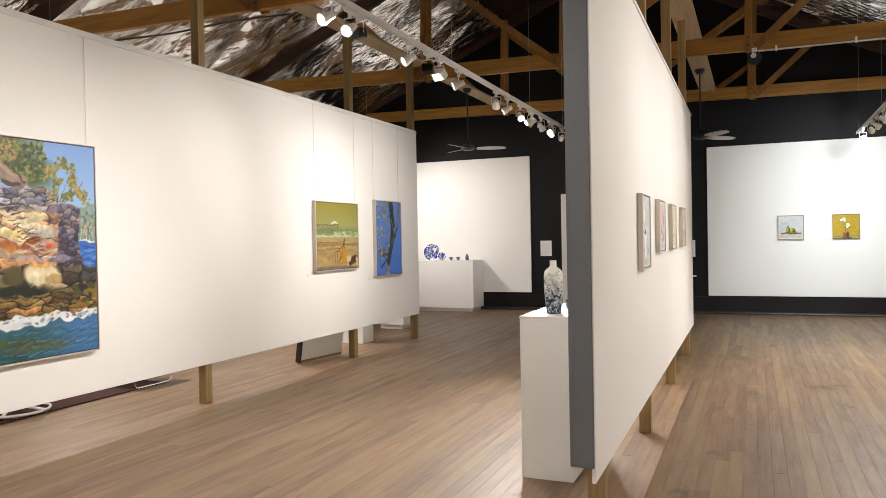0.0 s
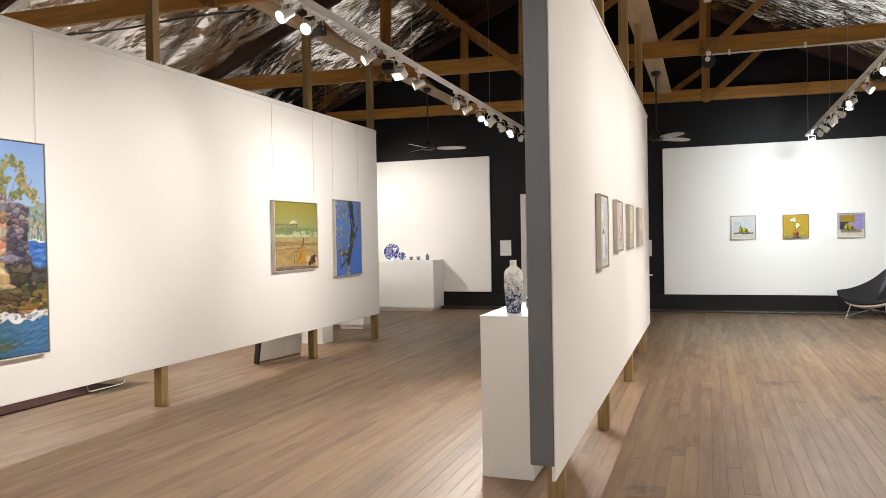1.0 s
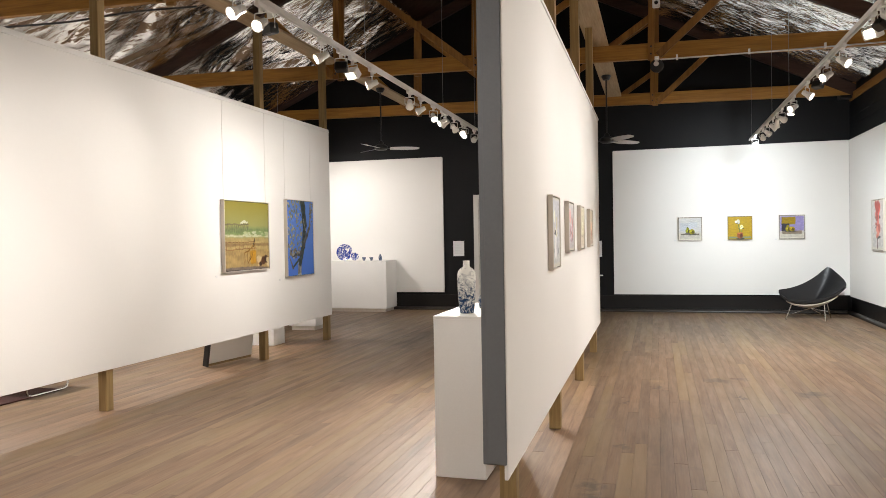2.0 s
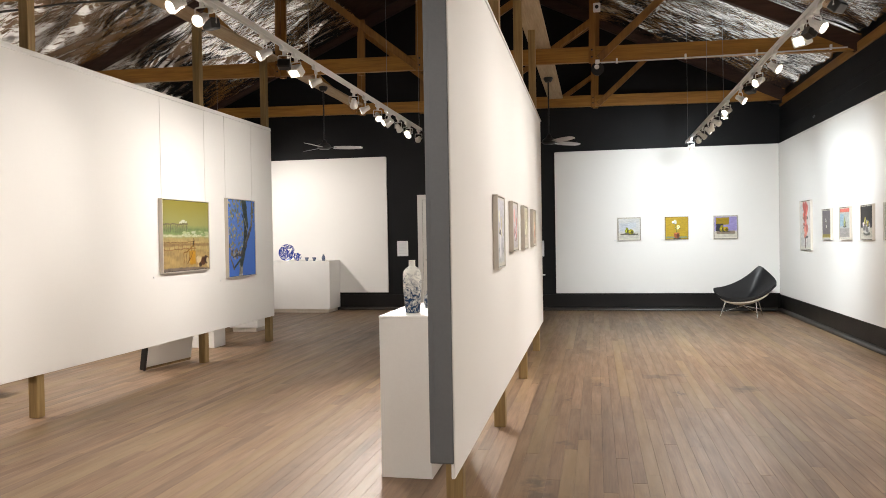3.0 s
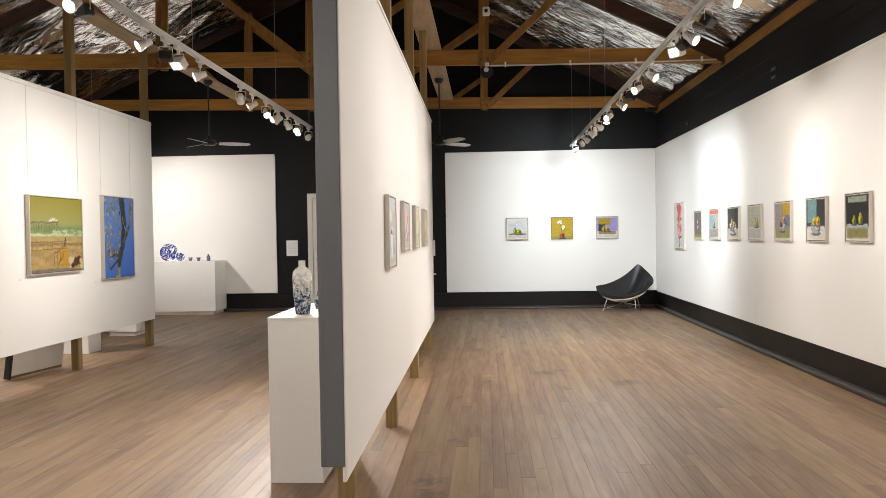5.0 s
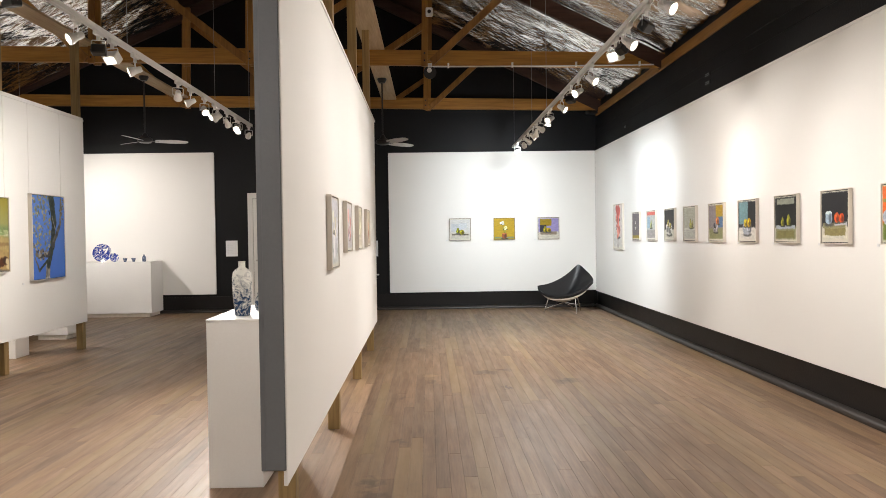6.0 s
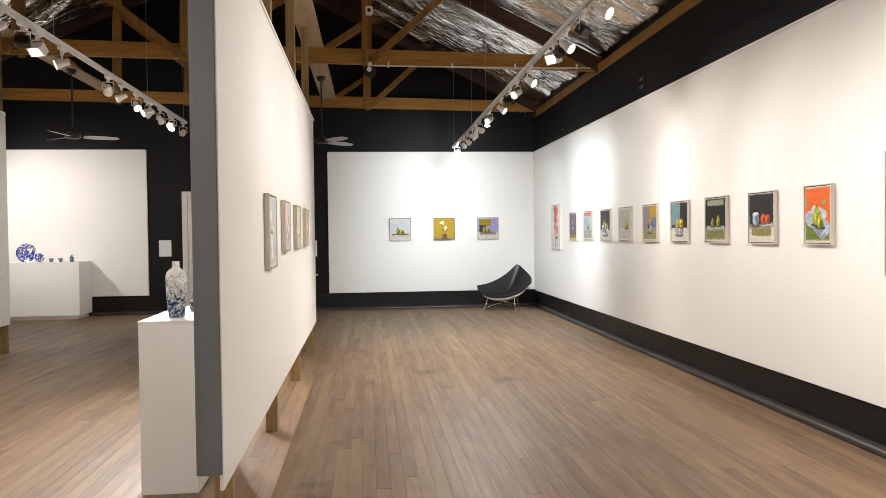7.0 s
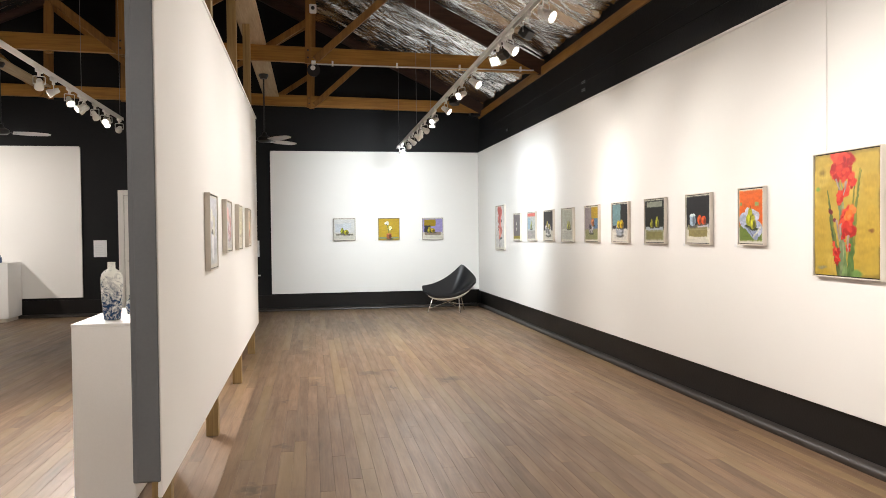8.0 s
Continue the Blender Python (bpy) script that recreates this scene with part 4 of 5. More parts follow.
    c.cells(shore, 7, 22, [(0.42, 0.38, 0.28), (0.56, 0.50, 0.38), (0.30, 0.26, 0.20), (0.66, 0.58, 0.46), (0.34, 0.32, 0.32)], (0.10, 0.09, 0.07), 0.12)
    c.oval(0.62, 0.385, 0.115, 0.042, (0.88, 0.82, 0.66), 0.25).oval(0.57, 0.37, 0.05, 0.03, (0.94, 0.90, 0.78), 0.6).oval(0.70, 0.36, 0.06, 0.022, (0.76, 0.66, 0.46), 0.4).oval(0.44, 0.375, 0.07, 0.035, (0.36, 0.33, 0.20), 0.5)
    c.oval(0.45, 0.312, 0.22, 0.022, (0.15, 0.19, 0.10), 0.6)
    c.cells(step(0.292 + 0.05 * np.clip(u - 0.6, 0, 1) - v, 0.012) * (v > 0.14), 8, 44, [(0.66, 0.56, 0.32), (0.50, 0.42, 0.22), (0.76, 0.64, 0.42), (0.36, 0.29, 0.17), (0.60, 0.46, 0.28)], (0.14, 0.11, 0.07), 0.20)
    c.dabs(40, 0.84, 1.0, 0.22, 0.36, 0.014, [(0.62, 0.42, 0.22), (0.34, 0.36, 0.18), (0.22, 0.20, 0.20), (0.54, 0.50, 0.24)], 1.8, 0.6)
    # water and a broken line of foam
    foam = 0.165 + 0.022 * u
    c.lay(step(foam - v, 0.006), (0.30, 0.47, 0.56), 0.08)
    c.lay(step(foam - 0.02 - v, 0.06) * np.clip((0.85 - u) / 0.4, 0, 1), (0.22, 0.40, 0.40), 0.2)
    c.lay(step(foam - 0.01 - v, 0.02) * np.clip((u - 0.62) / 0.25, 0, 1) * 0.8, (0.33, 0.53, 0.74))
    c.oval(0.58, 0.06, 0.20, 0.020, (0.42, 0.42, 0.26), 0.9).oval(0.40, 0.09, 0.14, 0.016, (0.36, 0.42, 0.28), 0.9)
    for k in range(60):
        a = 0.34 + 0.64 * ((k * 23) % 60) / 60
        vv = 0.01 + 0.125 * ((k * 41) % 60) / 60
        c.line(a, vv, a + 0.10, vv + 0.008, 0.007, ((0.36, 0.55, 0.66), (0.24, 0.42, 0.46), (0.42, 0.60, 0.74), (0.22, 0.38, 0.40))[k % 4], 0.002)
    wave = 0.024 + 0.014 * (value_noise(u * 30, v * 6, 2) - 0.5)
    c.lay(step(wave - np.abs(v - foam + 0.016 * (value_noise(u * 18, v, 12) - 0.5)), 0.006), (0.95, 0.96, 0.96), 0.06)
    c.dabs(34, 0.36, 1.0, 0.165, 0.195, 0.007, [(0.62, 0.66, 0.70), (0.50, 0.46, 0.40), (0.74, 0.79, 0.84)], 2.2, 0.4)
    # a spindly shrub on the pillar
    for k in range(7):
        c.line(0.70 + 0.014 * k, 0.715, 0.68 + 0.040 * k, 0.79 + 0.02 * ((k * 3) % 4), 0.009, (0.48, 0.40, 0.26), 0.004)
    for a, b, n in ((0.70, 0.86, 26), (0.76, 0.905, 22), (0.83, 0.885, 22), (0.74, 0.82, 18), (0.84, 0.83, 20), (0.91, 0.765, 26), (0.86, 0.79, 18), (0.80, 0.745, 18), (0.93, 0.74, 10), (0.70, 0.76, 14)):
        c.dabs(n, a - 0.035, a + 0.035, b - 0.022, b + 0.022, 0.010, [(0.58, 0.56, 0.26), (0.66, 0.62, 0.30), (0.42, 0.46, 0.18), (0.74, 0.62, 0.38), (0.48, 0.52, 0.20)], 1.3, 1.2)
    return c


def pier(w, h):
    c = Canvas(w, h, 31, 0.0055)
    c.fade((0.66, 0.66, 0.44), (0.62, 0.58, 0.26), 0.6, 1.0)
    c.fade((0.76, 0.72, 0.46), (0.66, 0.66, 0.44), 0.0, 0.6)
    c.rect(-0.1, 1.1, 0.50, 0.62, (0.53, 0.60, 0.40), 0.06).rect(-0.1, 1.1, 0.485, 0.515, (0.82, 0.82, 0.70), 0.02).rect(-0.1, 1.1, 0.30, 0.47, (0.74, 0.66, 0.46), 0.03).rect(-0.1, 1.1, 0.35, 0.39, (0.60, 0.50, 0.34), 0.02)
    c.rect(-0.1, 1.1, -0.1, 0.30, (0.72, 0.62, 0.42), 0.03)
    c.dabs(24, 0.4, 1.0, 0.50, 0.56, 0.012, [(0.72, 0.75, 0.58), (0.58, 0.66, 0.46), (0.80, 0.82, 0.70)], 3, 0.1)
    c.rect(-0.1, 0.52, 0.655, 0.675, (0.50, 0.47, 0.36), 0.008).rect(0.33, 0.50, 0.68, 0.705, (0.86, 0.86, 0.80), 0.01).rect(0.36, 0.46, 0.705, 0.72, (0.92, 0.92, 0.88), 0.01)
    for k in range(11):
        c.line(0.02 + 0.046 * k, 0.56, 0.02 + 0.046 * k, 0.66, 0.007, (0.44, 0.42, 0.34)).line(0.02 + 0.046 * k, 0.57, 0.066 + 0.046 * k, 0.65, 0.005, (0.50, 0.48, 0.38))
    c.line(0, 0.40, 0.66, 0.41, 0.010, (0.58, 0.44, 0.28)).line(0, 0.30, 0.7, 0.31, 0.012, (0.62, 0.48, 0.30))
    for k in range(8):
        c.line(0.03 + 0.09 * k, 0.31, 0.03 + 0.09 * k, 0.41, 0.007, (0.60, 0.46, 0.30))
    c.line(0.635, 0.34, 0.64, 0.46, 0.022, (0.20, 0.16, 0.12), 0.012)
    for k in range(5):
        c.line(0.42 + 0.06 * k, 0.09 + 0.03 * k, 0.42 + 0.06 * k, 0.25 + 0.03 * k, 0.009, (0.56, 0.40, 0.10))
    c.line(0.42, 0.24, 0.66, 0.36, 0.012, (0.58, 0.42, 0.10)).rect(0.55, 0.68, 0.08, 0.28, (0.76, 0.58, 0.16), 0.02).line(0.5, 0.1, 0.62, 0.25, 0.012, (0.54, 0.38, 0.1))
    c.dabs(22, 0.74, 1.0, 0.04, 0.15, 0.03, [(0.38, 0.24, 0.14), (0.70, 0.52, 0.32), (0.86, 0.78, 0.62), (0.28, 0.18, 0.12)], 1.3, 1)
    c.oval(0.3, -0.03, 0.75, 0.075, (0.52, 0.47, 0.44), 0.2)
    return c


def gum_tree(w, h):
    c = Canvas(w, h, 51, 0.0055, (0.36, 0.53, 0.86))
    c.fade((0.36, 0.54, 0.88), (0.44, 0.60, 0.88))
    c.dabs(190, 0.0, 0.54, 0.36, 1.0, 0.021, [(0.60, 0.59, 0.48), (0.68, 0.64, 0.48), (0.50, 0.53, 0.46), (0.40, 0.56, 0.86), (0.76, 0.72, 0.58), (0.44, 0.60, 0.90)], 0.6, 1.5)
    trunk = (0.27, 0.31, 0.28)
    for a, b, cc, d, t, t2, col in ((0.42, 0.0, 0.46, 0.20, 0.10, 0.09, (0.74, 0.71, 0.66)), (0.46, 0.16, 0.60, 0.42, 0.085, 0.09, trunk), (0.60, 0.40, 0.66, 0.70, 0.10, 0.10, trunk), (0.66, 0.68, 0.58, 1.0, 0.12, 0.13, trunk),
                                    (0.60, 0.40, 0.86, 0.66, 0.06, 0.045, (0.40, 0.38, 0.36)), (0.86, 0.66, 0.90, 0.98, 0.045, 0.03, (0.60, 0.54, 0.44)), (0.44, 0.22, 0.18, 0.10, 0.04, 0.03, trunk), (0.18, 0.10, 0.05, 0.26, 0.035, 0.02, (0.44, 0.40, 0.36)),
                                    (0.50, 0.30, 0.16, 0.26, 0.05, 0.035, (0.24, 0.26, 0.26)), (0.16, 0.27, 0.02, 0.42, 0.035, 0.02, (0.60, 0.56, 0.48)), (0.70, 0.60, 0.60, 0.76, 0.02, 0.01, (0.70, 0.68, 0.62))):
        c.line(a, b, cc, d, t, col, t2, 0.35)
    c.dabs(30, 0.1, 0.5, 0.22, 0.34, 0.016, [(0.72, 0.68, 0.60), (0.34, 0.32, 0.32), (0.56, 0.50, 0.42)], 1.5, 1)
    c.dabs(26, 0.84, 1.0, 0.7, 1.0, 0.018, [(0.60, 0.56, 0.46), (0.50, 0.48, 0.40)], 0.5, 1.5)
    c.line(0.52, 0.78, 0.50, 0.82, 0.02, (0.12, 0.14, 0.18))
    return c


def gladioli(w, h):
    c = Canvas(w, h, 71, 0.0036, (0.62, 0.54, 0.26))
    c.rect(0.02, 0.985, 0.015, 0.985, (0.80, 0.69, 0.30), 0.03, rough=0.04)
    c.dabs(16, 0.0, 1.0, 0.0, 1.0, 0.06, [(0.82, 0.71, 0.33), (0.77, 0.66, 0.26), (0.80, 0.68, 0.28)], 1.4, 1.5)
    c.oval(0.06, 0.72, 0.035, 0.018, (0.55, 0.68, 0.32), 0.6).oval(0.13, 0.055, 0.07, 0.014, (0.62, 0.60, 0.46), 0.9).oval(0.88, 0.37, 0.04, 0.015, (0.64, 0.46, 0.20), 0.9).oval(0.14, 0.86, 0.05, 0.03, (0.68, 0.58, 0.26), 0.9)
    # long leaves and stems
    for a, b, d, e, t, col in ((0.42, 0.0, 0.22, 0.70, 0.030, (0.46, 0.50, 0.24)), (0.40, 0.0, 0.24, 0.55, 0.020, (0.36, 0.42, 0.22)), (0.46, 0.0, 0.40, 0.80, 0.036, (0.50, 0.56, 0.40)), (0.50, 0.0, 0.44, 0.78, 0.022, (0.62, 0.66, 0.50)),
                               (0.56, 0.0, 0.64, 0.80, 0.030, (0.56, 0.56, 0.24)), (0.58, 0.02, 0.72, 0.86, 0.026, (0.58, 0.58, 0.25)), (0.62, 0.40, 0.74, 0.84, 0.018, (0.52, 0.56, 0.28)), (0.58, 0.0, 0.60, 0.34, 0.050, (0.38, 0.50, 0.26)), (0.49, 0.0, 0.50, 0.24, 0.034, (0.50, 0.60, 0.38))):
        c.line(a, b, d, e, t * 1.5, col, t * 0.35)
    reds = [(0.88, 0.26, 0.18), (0.84, 0.20, 0.14), (0.93, 0.36, 0.24), (0.72, 0.12, 0.10), (0.90, 0.31, 0.20)]
    # petals: clusters down the spike, top to bottom
    for u, v, ru, rv, n, k in ((0.40, 0.965, 0.11, 0.03, 20, 0.026), (0.50, 0.925, 0.12, 0.045, 30, 0.030), (0.36, 0.83, 0.10, 0.045, 24, 0.026), (0.52, 0.82, 0.09, 0.04, 22, 0.026), (0.60, 0.76, 0.05, 0.05, 14, 0.022), (0.50, 0.69, 0.05, 0.03, 12, 0.020), (0.41, 0.635, 0.04, 0.04, 12, 0.020),
                               (0.52, 0.47, 0.09, 0.05, 30, 0.030), (0.56, 0.39, 0.08, 0.03, 18, 0.026), (0.48, 0.31, 0.03, 0.03, 8, 0.016), (0.55, 0.24, 0.025, 0.03, 8, 0.014), (0.36, 0.19, 0.05, 0.035, 14, 0.020), (0.38, 0.12, 0.035, 0.03, 10, 0.016), (0.32, 0.26, 0.02, 0.025, 6, 0.012)):
        c.dabs(n, u - ru * 0.8, u + ru * 0.8, v - rv, v + rv, k * 0.62, reds, 1.6, 1.5)
    c.dabs(9, 0.52, 0.66, 0.47, 0.55, 0.017, [(0.96, 0.52, 0.16), (0.95, 0.46, 0.14), (0.95, 0.58, 0.28)], 1.4, 1)
    c.oval(0.27, 0.525, 0.036, 0.024, (0.50, 0.16, 0.18), 0.4).oval(0.33, 0.46, 0.022, 0.018, (0.56, 0.26, 0.26), 0.5)
    for a, b, d, e in ((0.36, 0.78, 0.42, 0.70), (0.50, 0.76, 0.47, 0.66), (0.36, 0.45, 0.40, 0.30), (0.42, 0.42, 0.42, 0.28), (0.55, 0.33, 0.54, 0.20)):
        c.line(a, b, d, e, 0.020, (0.70, 0.62, 0.58), 0.008)
    c.oval(0.68, 0.03, 0.08, 0.03, (0.52, 0.66, 0.36), 0.6)
    return c


def still_life(w, h, seed, back, table, items, extra=(), border=(0.90, 0.88, 0.82)):
    """A small still life: a loosely brushed back, a table, fruit and pots, a raw pale border."""
    c = Canvas(w, h, seed, 0.0032, border)
    c.rect(0.015, 0.985, 0.30, 0.975, back, 0.03, 0.07)
    c.rect(0.03, 0.97, 0.05, 0.34, table, 0.04, 0.08)
    for kind, a in extra:
        if kind == "rect":
            c.rect(*a[:4], a[4], 0.02, 0.08)
        else:
            c.line(*a[:4], a[4], a[5])
    for kind, u, v, r, col in items:
        lit, dark = tuple(min(1, k * 1.22 + 0.05) for k in col), tuple(k * 0.6 for k in col)
        c.oval(u + 0.02, v - r * 0.95 / h, r * 1.35 / w, r * 0.30 / h, tuple(k * 0.45 for k in table), 0.5)
        if kind == "pear":
            c.oval(u, v, r / w, r / h, col, 0.15).oval(u, v + r * 0.95 / h, r * 0.55 / w, r * 0.75 / h, col, 0.2).oval(u + r * 0.4 / w, v - r * 0.2 / h, r * 0.5 / w, r * 0.7 / h, dark, 0.7).oval(u - r * 0.35 / w, v + r * 0.2 / h, r * 0.3 / w, r * 0.5 / h, lit, 0.8)
            c.line(u, v + r * 1.5 / h, u + 0.01, v + r * 1.95 / h, 0.006, (0.25, 0.18, 0.1))
        elif kind == "fruit":
            c.oval(u, v, r / w, r / h, col, 0.15).oval(u + r * 0.35 / w, v - r * 0.25 / h, r * 0.55 / w, r * 0.6 / h, dark, 0.8).oval(u - r * 0.3 / w, v + r * 0.3 / h, r * 0.3 / w, r * 0.3 / h, lit, 0.8)
        elif kind == "bowl":
            c.oval(u, v, r / w, r * 0.95 / h, col, 0.12).rect(u - r * 0.95 / w, u + r * 0.95 / w, v, v + r * 0.9 / h, col, 0.02).oval(u, v + r * 0.9 / h, r * 0.95 / w, r * 0.25 / h, lit, 0.2).oval(u + r * 0.4 / w, v, r * 0.4 / w, r * 0.8 / h, dark, 0.8)
        elif kind == "cloth":
            c.oval(u, v, r * 1.5 / w, r / h, col, 0.25).dabs(12, u - r / w, u + r / w, v - r * 0.7 / h, v + r * 0.7 / h, r * 0.28, [lit, dark, col], 1.8, 1.2)
        elif kind == "flower":
            c.dabs(9, u - r / w, u + r / w, v - r / h, v + r / h, r * 0.5, [col, lit], 1.1, 1.5)
    return c


BACK_Y = NORTH - 0.0405
GB, GR, GP, GL = "small paintings on the end wall", "row of paintings on the side wall", "pale paintings on the partition", "large paintings on the long partition"
YEL, PEAR, ORG = (0.86, 0.78, 0.16), (0.66, 0.66, 0.16), (0.90, 0.40, 0.12)
for x, canvas, words in (
        (0.510, still_life(0.405, 0.415, 201, (0.88, 0.88, 0.87), (0.84, 0.83, 0.78), [("pear", 0.40, 0.40, 0.040, (0.60, 0.62, 0.10)), ("fruit", 0.58, 0.37, 0.048, (0.70, 0.68, 0.10))], [("rect", (0.06, 0.60, 0.40, 0.76, (0.83, 0.85, 0.87))), ("rect", (0.45, 0.82, 0.55, 0.80, (0.85, 0.87, 0.89))), ("rect", (0.1, 0.9, 0.22, 0.28, (0.50, 0.47, 0.42)))]), "small still life of green pears on white"),
        (1.381, still_life(0.405, 0.415, 211, (0.78, 0.66, 0.06), (0.56, 0.62, 0.50), [("flower", 0.40, 0.78, 0.030, (0.90, 0.90, 0.82)), ("flower", 0.54, 0.54, 0.030, (0.84, 0.84, 0.60)), ("bowl", 0.5, 0.16, 0.052, (0.66, 0.38, 0.20))], [("rect", (0.0, 1.0, 0.12, 1.0, (0.78, 0.66, 0.06))), ("line", (0.5, 0.28, 0.42, 0.74, 0.012, (0.46, 0.52, 0.2))), ("line", (0.54, 0.28, 0.56, 0.5, 0.014, (0.60, 0.64, 0.3)))], (0.76, 0.64, 0.06)), "small painting of white flowers on mustard yellow"),
        (2.257, still_life(0.405, 0.415, 221, (0.66, 0.62, 0.82), (0.86, 0.84, 0.78), [("pear", 0.34, 0.42, 0.045, (0.66, 0.62, 0.16)), ("fruit", 0.50, 0.42, 0.045, (0.76, 0.66, 0.12))], [("rect", (0.08, 0.64, 0.62, 0.94, (0.68, 0.58, 0.08))), ("rect", (0.08, 0.40, 0.34, 0.66, (0.24, 0.24, 0.28))), ("rect", (0.10, 0.9, 0.20, 0.34, (0.62, 0.56, 0.50)))]), "small still life with pears, ochre and lilac blocks")):
    picture(pose(x, BACK_Y, 1.345), canvas, words, GB, deep=0.035)
    wall_label(pose(x - 0.265, BACK_Y, 1.35))

RX = EAST - 0.0405
ROW = [
    (12.755, 1.168, still_life(0.600, 0.765, 301, (0.89, 0.87, 0.85), (0.87, 0.86, 0.84), [("flower", 0.5, 0.78, 0.10, (0.80, 0.40, 0.36)), ("flower", 0.5, 0.56, 0.09, (0.76, 0.44, 0.40)), ("flower", 0.55, 0.36, 0.08, (0.82, 0.50, 0.44))], [("line", (0.5, 0.05, 0.5, 0.9, 0.05, (0.58, 0.52, 0.50)))]), "tall pale painting of red flowers near the corner"),
    (11.646, 1.339, still_life(0.390, 0.422, 311, (0.52, 0.49, 0.50), (0.66, 0.60, 0.20), [("flower", 0.45, 0.62, 0.022, (0.86, 0.84, 0.80)), ("flower", 0.5, 0.42, 0.02, (0.80, 0.78, 0.74))], [("rect", (0.04, 0.96, 0.16, 0.96, (0.50, 0.47, 0.48)))]), "small grey painting with white flowers"),
    (10.840, 1.346, still_life(0.412, 0.418, 321, (0.74, 0.76, 0.74), (0.66, 0.64, 0.62), [("pear", 0.5, 0.50, 0.045, (0.66, 0.68, 0.42))], [("rect", (0.04, 0.96, 0.86, 0.97, (0.86, 0.46, 0.40))), ("rect", (0.06, 0.4, 0.4, 0.8, (0.62, 0.72, 0.78)))]), "small pale painting with a pink top band"),
    (10.020, 1.348, still_life(0.405, 0.415, 331, (0.22, 0.21, 0.21), (0.86, 0.84, 0.78), [("cloth", 0.5, 0.36, 0.085, (0.86, 0.85, 0.83)), ("pear", 0.40, 0.52, 0.036, (0.84, 0.78, 0.42)), ("fruit", 0.62, 0.46, 0.035, (0.82, 0.74, 0.34))]), "small dark still life with pale fruit on cloth"),
    (9.236, 1.346, still_life(0.414, 0.418, 341, (0.75, 0.75, 0.69), (0.78, 0.78, 0.74), [("pear", 0.6, 0.46, 0.042, (0.72, 0.72, 0.36)), ("pear", 0.74, 0.45, 0.036, (0.64, 0.62, 0.34))], [("rect", (0.06, 0.94, 0.32, 0.36, (0.88, 0.88, 0.84)))]), "small olive grey still life with two pears"),
    (8.381, 1.351, still_life(0.416, 0.415, 351, (0.62, 0.58, 0.58), (0.62, 0.62, 0.44), [("fruit", 0.60, 0.55, 0.045, (0.90, 0.56, 0.34)), ("cloth", 0.48, 0.34, 0.05, (0.66, 0.64, 0.66)), ("fruit", 0.40, 0.42, 0.028, (0.30, 0.28, 0.36))], [("rect", (0.5, 0.97, 0.64, 0.97, (0.76, 0.64, 0.20))), ("rect", (0.5, 0.97, 0.36, 0.66, (0.42, 0.54, 0.68)))]), "small still life with ochre and blue blocks"),
    (7.556, 1.354, still_life(0.410, 0.415, 361, (0.20, 0.20, 0.21), (0.90, 0.88, 0.84), [("cloth", 0.5, 0.32, 0.07, (0.70, 0.72, 0.76)), ("fruit", 0.42, 0.45, 0.042, (0.84, 0.74, 0.20)), ("fruit", 0.62, 0.46, 0.046, (0.86, 0.72, 0.14))], [("rect", (0.04, 0.55, 0.42, 0.97, (0.50, 0.63, 0.65)))]), "still life with yellow fruit on teal and black"),
    (6.733, 1.357, still_life(0.406, 0.415, 371, (0.13, 0.14, 0.13), (0.62, 0.62, 0.48), [("pear", 0.36, 0.42, 0.034, (0.66, 0.66, 0.20)), ("pear", 0.64, 0.45, 0.040, (0.68, 0.68, 0.22))], [("rect", (0.10, 0.9, 0.82, 0.95, (0.64, 0.66, 0.60))), ("rect", (0.06, 0.94, 0.28, 0.36, (0.72, 0.76, 0.80))), ("rect", (0.1, 0.9, 0.08, 0.24, (0.58, 0.56, 0.36)))]), "still life of two green pears on black"),
    (5.912, 1.360, still_life(0.390, 0.412, 381, (0.10, 0.10, 0.12), (0.90, 0.88, 0.82), [("bowl", 0.28, 0.47, 0.052, (0.72, 0.80, 0.88)), ("fruit", 0.58, 0.48, 0.040, (0.92, 0.42, 0.16)), ("fruit", 0.76, 0.47, 0.038, (0.90, 0.38, 0.14))], [("rect", (0.06, 0.9, 0.28, 0.38, (0.62, 0.60, 0.44))), ("rect", (0.12, 0.9, 0.13, 0.28, (0.62, 0.58, 0.38))), ("rect", (0.5, 0.96, 0.33, 0.40, (0.84, 0.84, 0.88)))]), "still life of a pale blue bowl and oranges on black"),
    (5.128, 1.364, still_life(0.307, 0.414, 391, (0.92, 0.45, 0.05), (0.46, 0.54, 0.22), [("pear", 0.48, 0.44, 0.052, (0.70, 0.72, 0.14)), ("pear", 0.60, 0.36, 0.040, (0.72, 0.72, 0.18))], [("line", (0.20, 0.44, 0.80, 0.26, 0.115, (0.74, 0.77, 0.86))), ("line", (0.40, 0.30, 0.70, 0.14, 0.07, (0.64, 0.68, 0.80))), ("line", (0.38, 0.58, 0.76, 0.50, 0.07, (0.80, 0.81, 0.86))), ("line", (0.30, 0.34, 0.62, 0.12, 0.012, (0.50, 0.52, 0.60))), ("line", (0.62, 0.12, 0.92, 0.30, 0.016, (0.84, 0.84, 0.78))), ("rect", (0.04, 0.14, 0.70, 0.76, (0.60, 0.66, 0.40))), ("rect", (0.68, 0.84, 0.68, 0.75, (0.62, 0.68, 0.42)))]), "still life of green pears and cloth on bright orange")]
for y, z, canvas, words in ROW:
    picture(pose(RX, y, z, 0, 0, FACE_WEST), canvas, words, GR, 0.034)
    wall_label(pose(RX, y + canvas.w / 2 + 0.09, z - 0.005, 0, 0, FACE_WEST))
